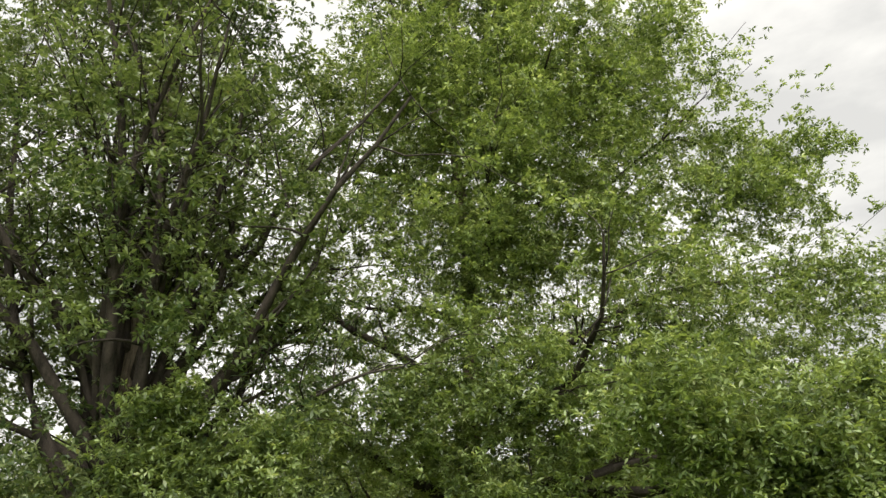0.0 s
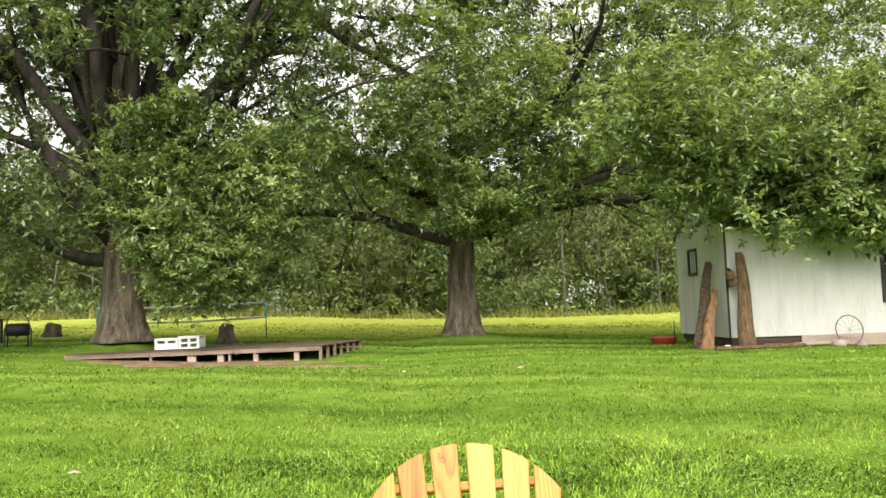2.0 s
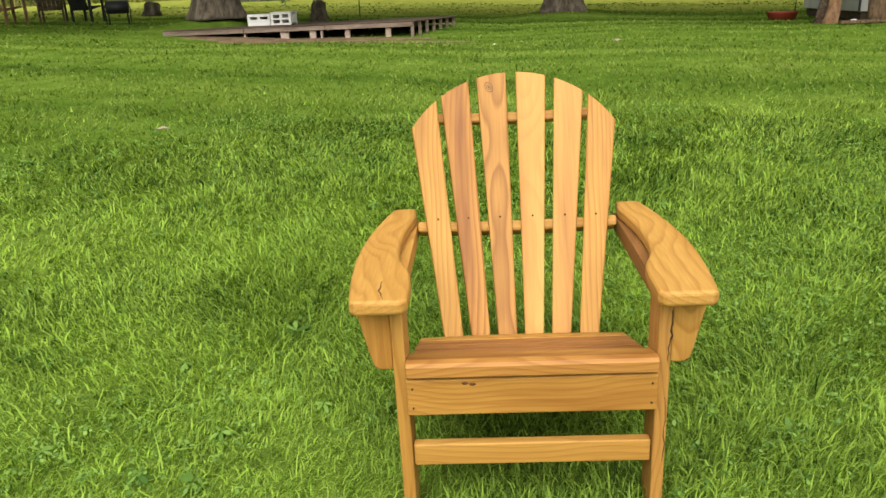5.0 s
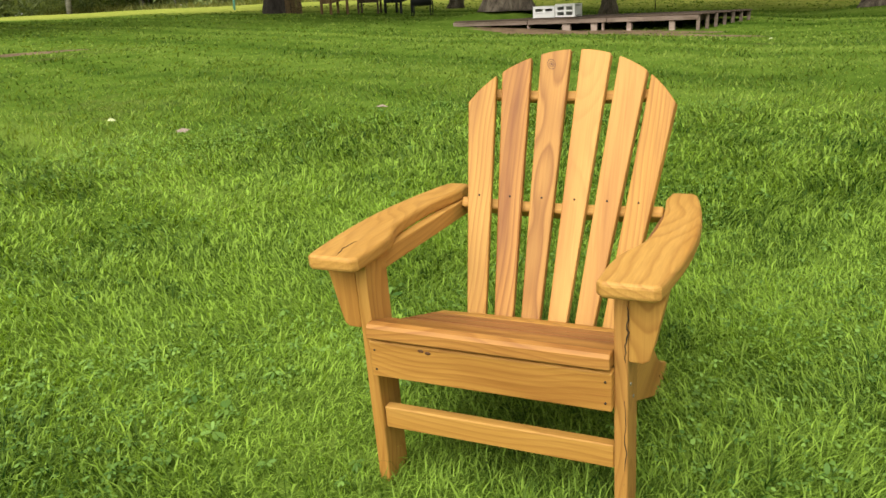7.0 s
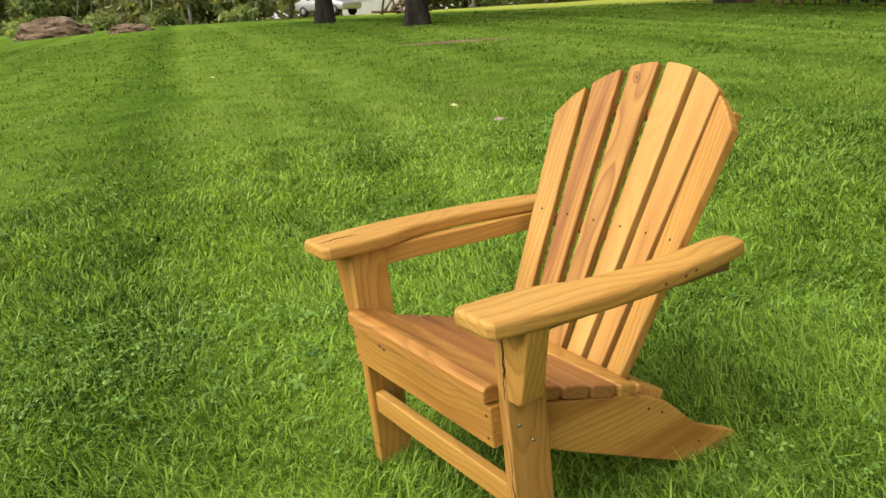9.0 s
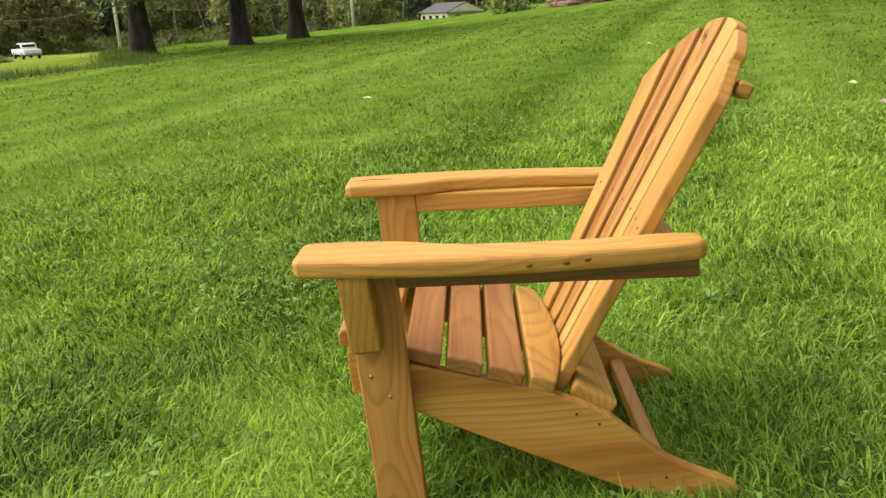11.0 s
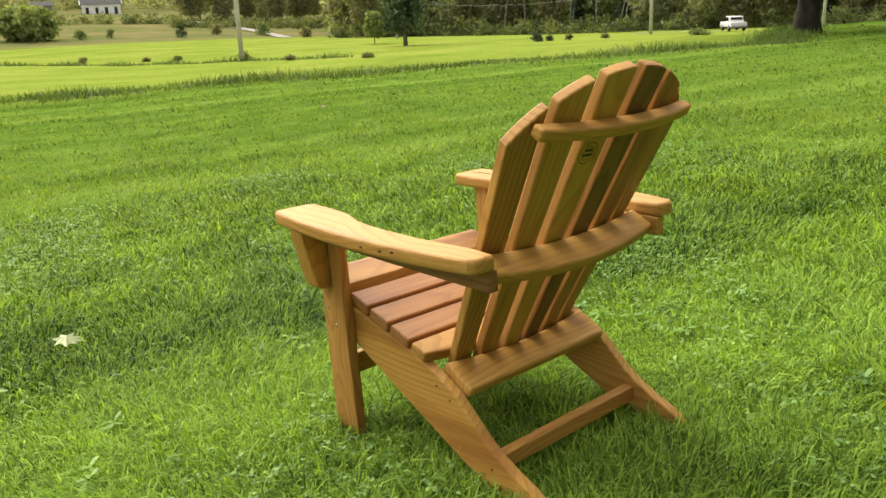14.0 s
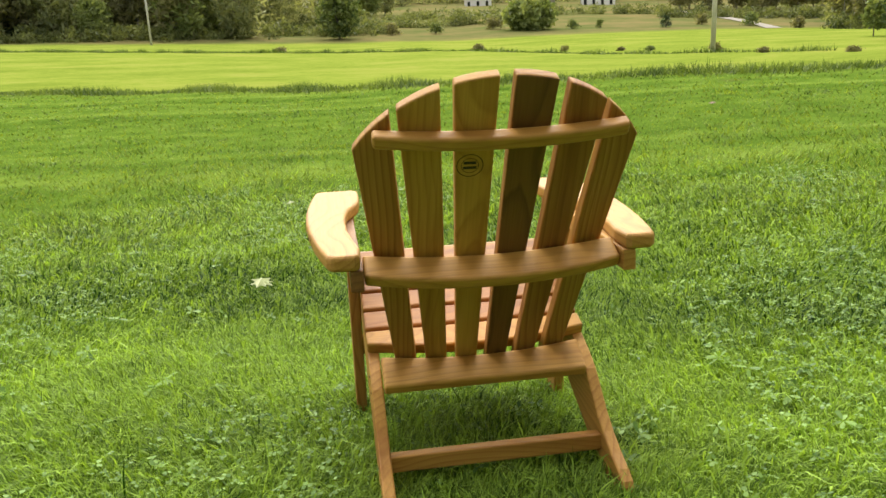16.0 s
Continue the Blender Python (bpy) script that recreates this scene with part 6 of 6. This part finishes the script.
# ---- grass ----
def blades(x, y, long, wide, lean, gen, bend=True, z=None):
    """Bent blades as quads: arrays of vertices and faces, each blade one island."""
    n = len(x)
    z = height(x, y) - 0.006 if z is None else z
    turn = gen.uniform(0, 2 * math.pi, n)
    patch = 1.4 * np.sin(1.9 * x + 1.7 * np.sin(1.4 * y)) + 1.3 * np.sin(2.3 * y - 1.5 * x) + 0.8 * np.sin(6.1 * x + 1.3) * np.sin(5.3 * y)
    way = np.where(gen.uniform(0, 1, n) < 0.5, patch * 1.6 + gen.normal(0, 0.7, n), turn)
    tilt = np.abs(gen.normal(lean, 0.28, n)).clip(0.02, 1.35)
    d = np.stack([np.cos(way), np.sin(way), np.zeros(n)], 1)
    side = np.stack([-np.sin(turn), np.cos(turn), np.zeros(n)], 1) * (wide / 2)[:, None]
    root = np.stack([x, y, z], 1)
    up = np.array([0, 0, 1.0])
    l = long[:, None]
    if not bend:
        tip = root + d * np.sin(tilt)[:, None] * l + up * np.cos(tilt)[:, None] * l
        v = np.stack([root - side, root + side, tip], 1).reshape(-1, 3)
        return v, np.arange(3 * n).reshape(-1, 3)
    t1, t2 = tilt * 0.6, (tilt * 1.5).clip(0, 1.9)
    mid = root + (d * np.sin(t1)[:, None] + up * np.cos(t1)[:, None]) * l * 0.5
    tip = mid + (d * np.sin(t2)[:, None] + up * np.cos(t2)[:, None]) * l * 0.5
    v = np.stack([root - side, root + side, mid - side * 0.85, mid + side * 0.85, tip], 1).reshape(-1, 3)
    k = np.arange(n)[:, None] * 5
    return v, np.concatenate([k + (0, 1, 3), k + (0, 3, 2), k + (2, 3, 4)], 1).reshape(-1, 3)


def index_mesh(name, parts, material):
    verts, loops, starts, k, s = [], [], [], 0, 0
    for v, f in parts:
        verts.append(v)
        loops.append((f + k).ravel())
        starts.append(s + np.arange(len(f)) * f.shape[1])
        k += len(v)
        s += f.size
    verts, loops, starts = np.concatenate(verts), np.concatenate(loops), np.concatenate(starts)
    me = bpy.data.meshes.new(name)
    me.vertices.add(len(verts))
    me.vertices.foreach_set("co", verts.astype(np.float32).ravel())
    me.loops.add(len(loops))
    me.loops.foreach_set("vertex_index", loops.astype(np.int32))
    me.polygons.add(len(starts))
    me.polygons.foreach_set("loop_start", starts.astype(np.int32))
    me.materials.append(material)
    me.update(calc_edges=True)
    return me


def ring_points(r0, r1, density, gen, centre=(0.2, 0.3), half=None):
    n = int(math.pi * (r1 ** 2 - r0 ** 2) * density)
    r = np.sqrt(gen.uniform(r0 ** 2, r1 ** 2, n))
    t = gen.uniform(0, 2 * math.pi, n)
    return centre[0] + r * np.cos(t), centre[1] + r * np.sin(t)


def tuft(x, y):
    """How tall the turf stands, 0.6 to 1.4, in patches a hand to a metre wide."""
    return 1 + 0.3 * np.sin(2.3 * x + 1.1 * np.sin(1.9 * y)) * np.sin(2.7 * y + 0.6) + 0.2 * np.sin(7.1 * x + 2 * np.sin(5 * y)) * np.sin(6.3 * y + 1.3 * x) + 0.16 * np.sin(19 * x + 2.2 * np.sin(11 * y)) * np.sin(17 * y + 3 * np.sin(6 * x))


def build_lawn():
    gen = np.random.default_rng(99)
    sets, far = [], []
    rings = np.concatenate([[0.0], np.geomspace(0.9, 30, 26)])
    for r0, r1 in zip(rings[:-1], rings[1:]):
        r = (r0 + r1) / 2
        dens = 19000 / (1 + (r / 1.8) ** 2.5)
        wide = 0.0033 * (1 + (r / 2.3) ** 1.35)
        x, y = ring_points(r0, r1, dens, gen)
        ok = mown_edge(x, y) > 0.2
        for cx, cy, rx, ry in ((1.65, 19.0, 0.8, 0.8), (-5.85, 15.7, 0.85, 0.85), (8.8, 14.6, 2.7, 1.9)):
            ok &= ((x - cx) / rx) ** 2 + ((y - cy) / ry) ** 2 > 1
        x, y = x[ok], y[ok]
        n = len(x)
        long = gen.uniform(0.028, 0.078, n) * tuft(x, y) * np.interp(r, (4, 7), (1.0, 0.75))
        broad = wide * gen.uniform(0.5, 1.5, n)
        # the finer near turf passes gradually into the plainer far turf
        out = gen.uniform(0, 1, n) < np.clip((np.hypot(x - 0.2, y - 0.3) - 2.2) / 3.8, 0, 1)
        for group, pick in ((sets, ~out), (far, out)):
            if pick.any():
                group.append(blades(x[pick], y[pick], long[pick], broad[pick], 0.92, gen, r < 4.5))
    # longer stray blades near the chair
    x, y = ring_points(0, 4.2, 240, gen)
    n = len(x)
    sets.append(blades(x, y, gen.uniform(0.07, 0.15, n), gen.uniform(0.003, 0.0065, n), 1.15, gen, True))
    ob = new("lawn_grass", index_mesh("lawn_grass", sets, GRASS))
    tagged(ob, "short mown green grass covering the lawn", "grass", kind="stuff")
    tagged(new("lawn_grass", index_mesh("lawn_grass", far, GRASS_FAR)), "short mown grass farther out on the lawn", "grass", kind="stuff")
    # clover between the blades, in patches
    x, y = ring_points(0, 4.5, 750, gen)
    keep = np.sin(1.7 * x + 0.8) * np.sin(1.5 * y - 0.4 + 0.5 * x) + 0.6 * np.sin(4.1 * x - 2.2 * y) + gen.normal(0, 0.25, len(x)) > 0.45
    x, y = x[keep], y[keep]
    z = height(x, y) + gen.uniform(0.025, 0.055, len(x))
    tagged(new("clover", index_mesh("clover", [leaflets(x, y, z, 3, 0.0095, 0.35, 0.95, gen)], CLOVER)), "small three-leaved clover low in the lawn", "clover", kind="stuff")
    # broad-leaved weeds in loose rosettes
    x, y = ring_points(0.3, 4.5, 9, gen)
    x, y = np.concatenate([x, (0.05, 0.2, -0.1, 2.4, 2.6, -0.75, -0.9)]), np.concatenate([y, (-0.55, -0.62, -0.5, -0.3, 0.0, -0.4, -0.2)])
    z = height(x, y) + 0.03
    tagged(new("broadleaf_weeds", index_mesh("broadleaf_weeds", [leaflets(x, y, z, 7, 0.026, 0.45, 0.45, gen)], CLOVER)), "low broad-leaved weeds scattered in the lawn", "weeds", kind="stuff")


def leaflets(x, y, z, count, size, tilt, broad, gen):
    """Rounded leaflets spreading from one point, count to a plant."""
    n = len(x)
    a = (gen.uniform(0, 2 * math.pi, n)[:, None] + np.arange(count) * 2 * math.pi / count + gen.normal(0, 0.25, (n, count))).ravel()
    s = (size * np.repeat(gen.uniform(0.6, 1.3, n), count) * gen.uniform(0.8, 1.15, n * count))[:, None]
    t = gen.normal(0, tilt, n * count)
    d = np.stack([np.cos(a) * np.cos(t), np.sin(a) * np.cos(t), np.sin(t)], 1)
    w = np.stack([-np.sin(a), np.cos(a), gen.normal(0, 0.25, n * count)], 1)
    root = np.repeat(np.stack([x, y, z], 1), count, axis=0)
    outline = ((0.08, 0.0), (0.55, 0.42 * broad), (0.95, 0.5 * broad), (1.25, 0.24 * broad), (1.25, -0.24 * broad), (0.95, -0.5 * broad), (0.55, -0.42 * broad))
    v = np.stack([root + d * s * u + w * s * k - np.array([0, 0, 1]) * s * 0.12 * u * u for u, k in outline], 1).reshape(-1, 3)
    return v, np.arange(len(v)).reshape(-1, len(outline))


def weed_strip(name, xs, line, count, lo, hi, wide, across, material, label, seed):
    gen = np.random.default_rng(seed)
    x = gen.uniform(xs[0], xs[1], count)
    y = line(x) + gen.normal(0, across, count)
    clump = 0.5 + 0.7 * np.sin(0.9 * x + 2 * np.sin(0.31 * x)) ** 2
    long = gen.uniform(lo, hi, count) * clump
    sets = [blades(x, y, long, wide * gen.uniform(0.6, 1.5, count), 0.7, gen, False)]
    tagged(new(name, index_mesh(name, sets, material)), label, "weeds", kind="stuff")


build_lawn()


def near_edge(x):
    return np.minimum(-15.9 - 0.5 * x - 0.02 * np.maximum(x, 0) ** 2, 0.25 + 0.45 * x) - 0.6


def ditch(x):
    return -78.5 - 0.32 * x + 1.7 * np.maximum(-x - 12, 0)


weed_strip("tall_weeds", (-40, 24), near_edge, 34000, 0.08, 0.26, 0.02, 0.42, WEEDS, "uncut strip of tall green weeds edging the lawn", 4)
weed_strip("tall_weeds", (-28, 75), ditch, 16000, 0.15, 0.55, 0.05, 0.5, WEEDS, "overgrown ditch between two hay fields", 6)
weed_strip("tall_weeds", (-48, 38), lambda x: 40.8 + 0.02 * x, 15000, 0.25, 0.75, 0.06, 1.3, DRY_WEEDS, "yellow and green weeds along the wood's edge", 8)
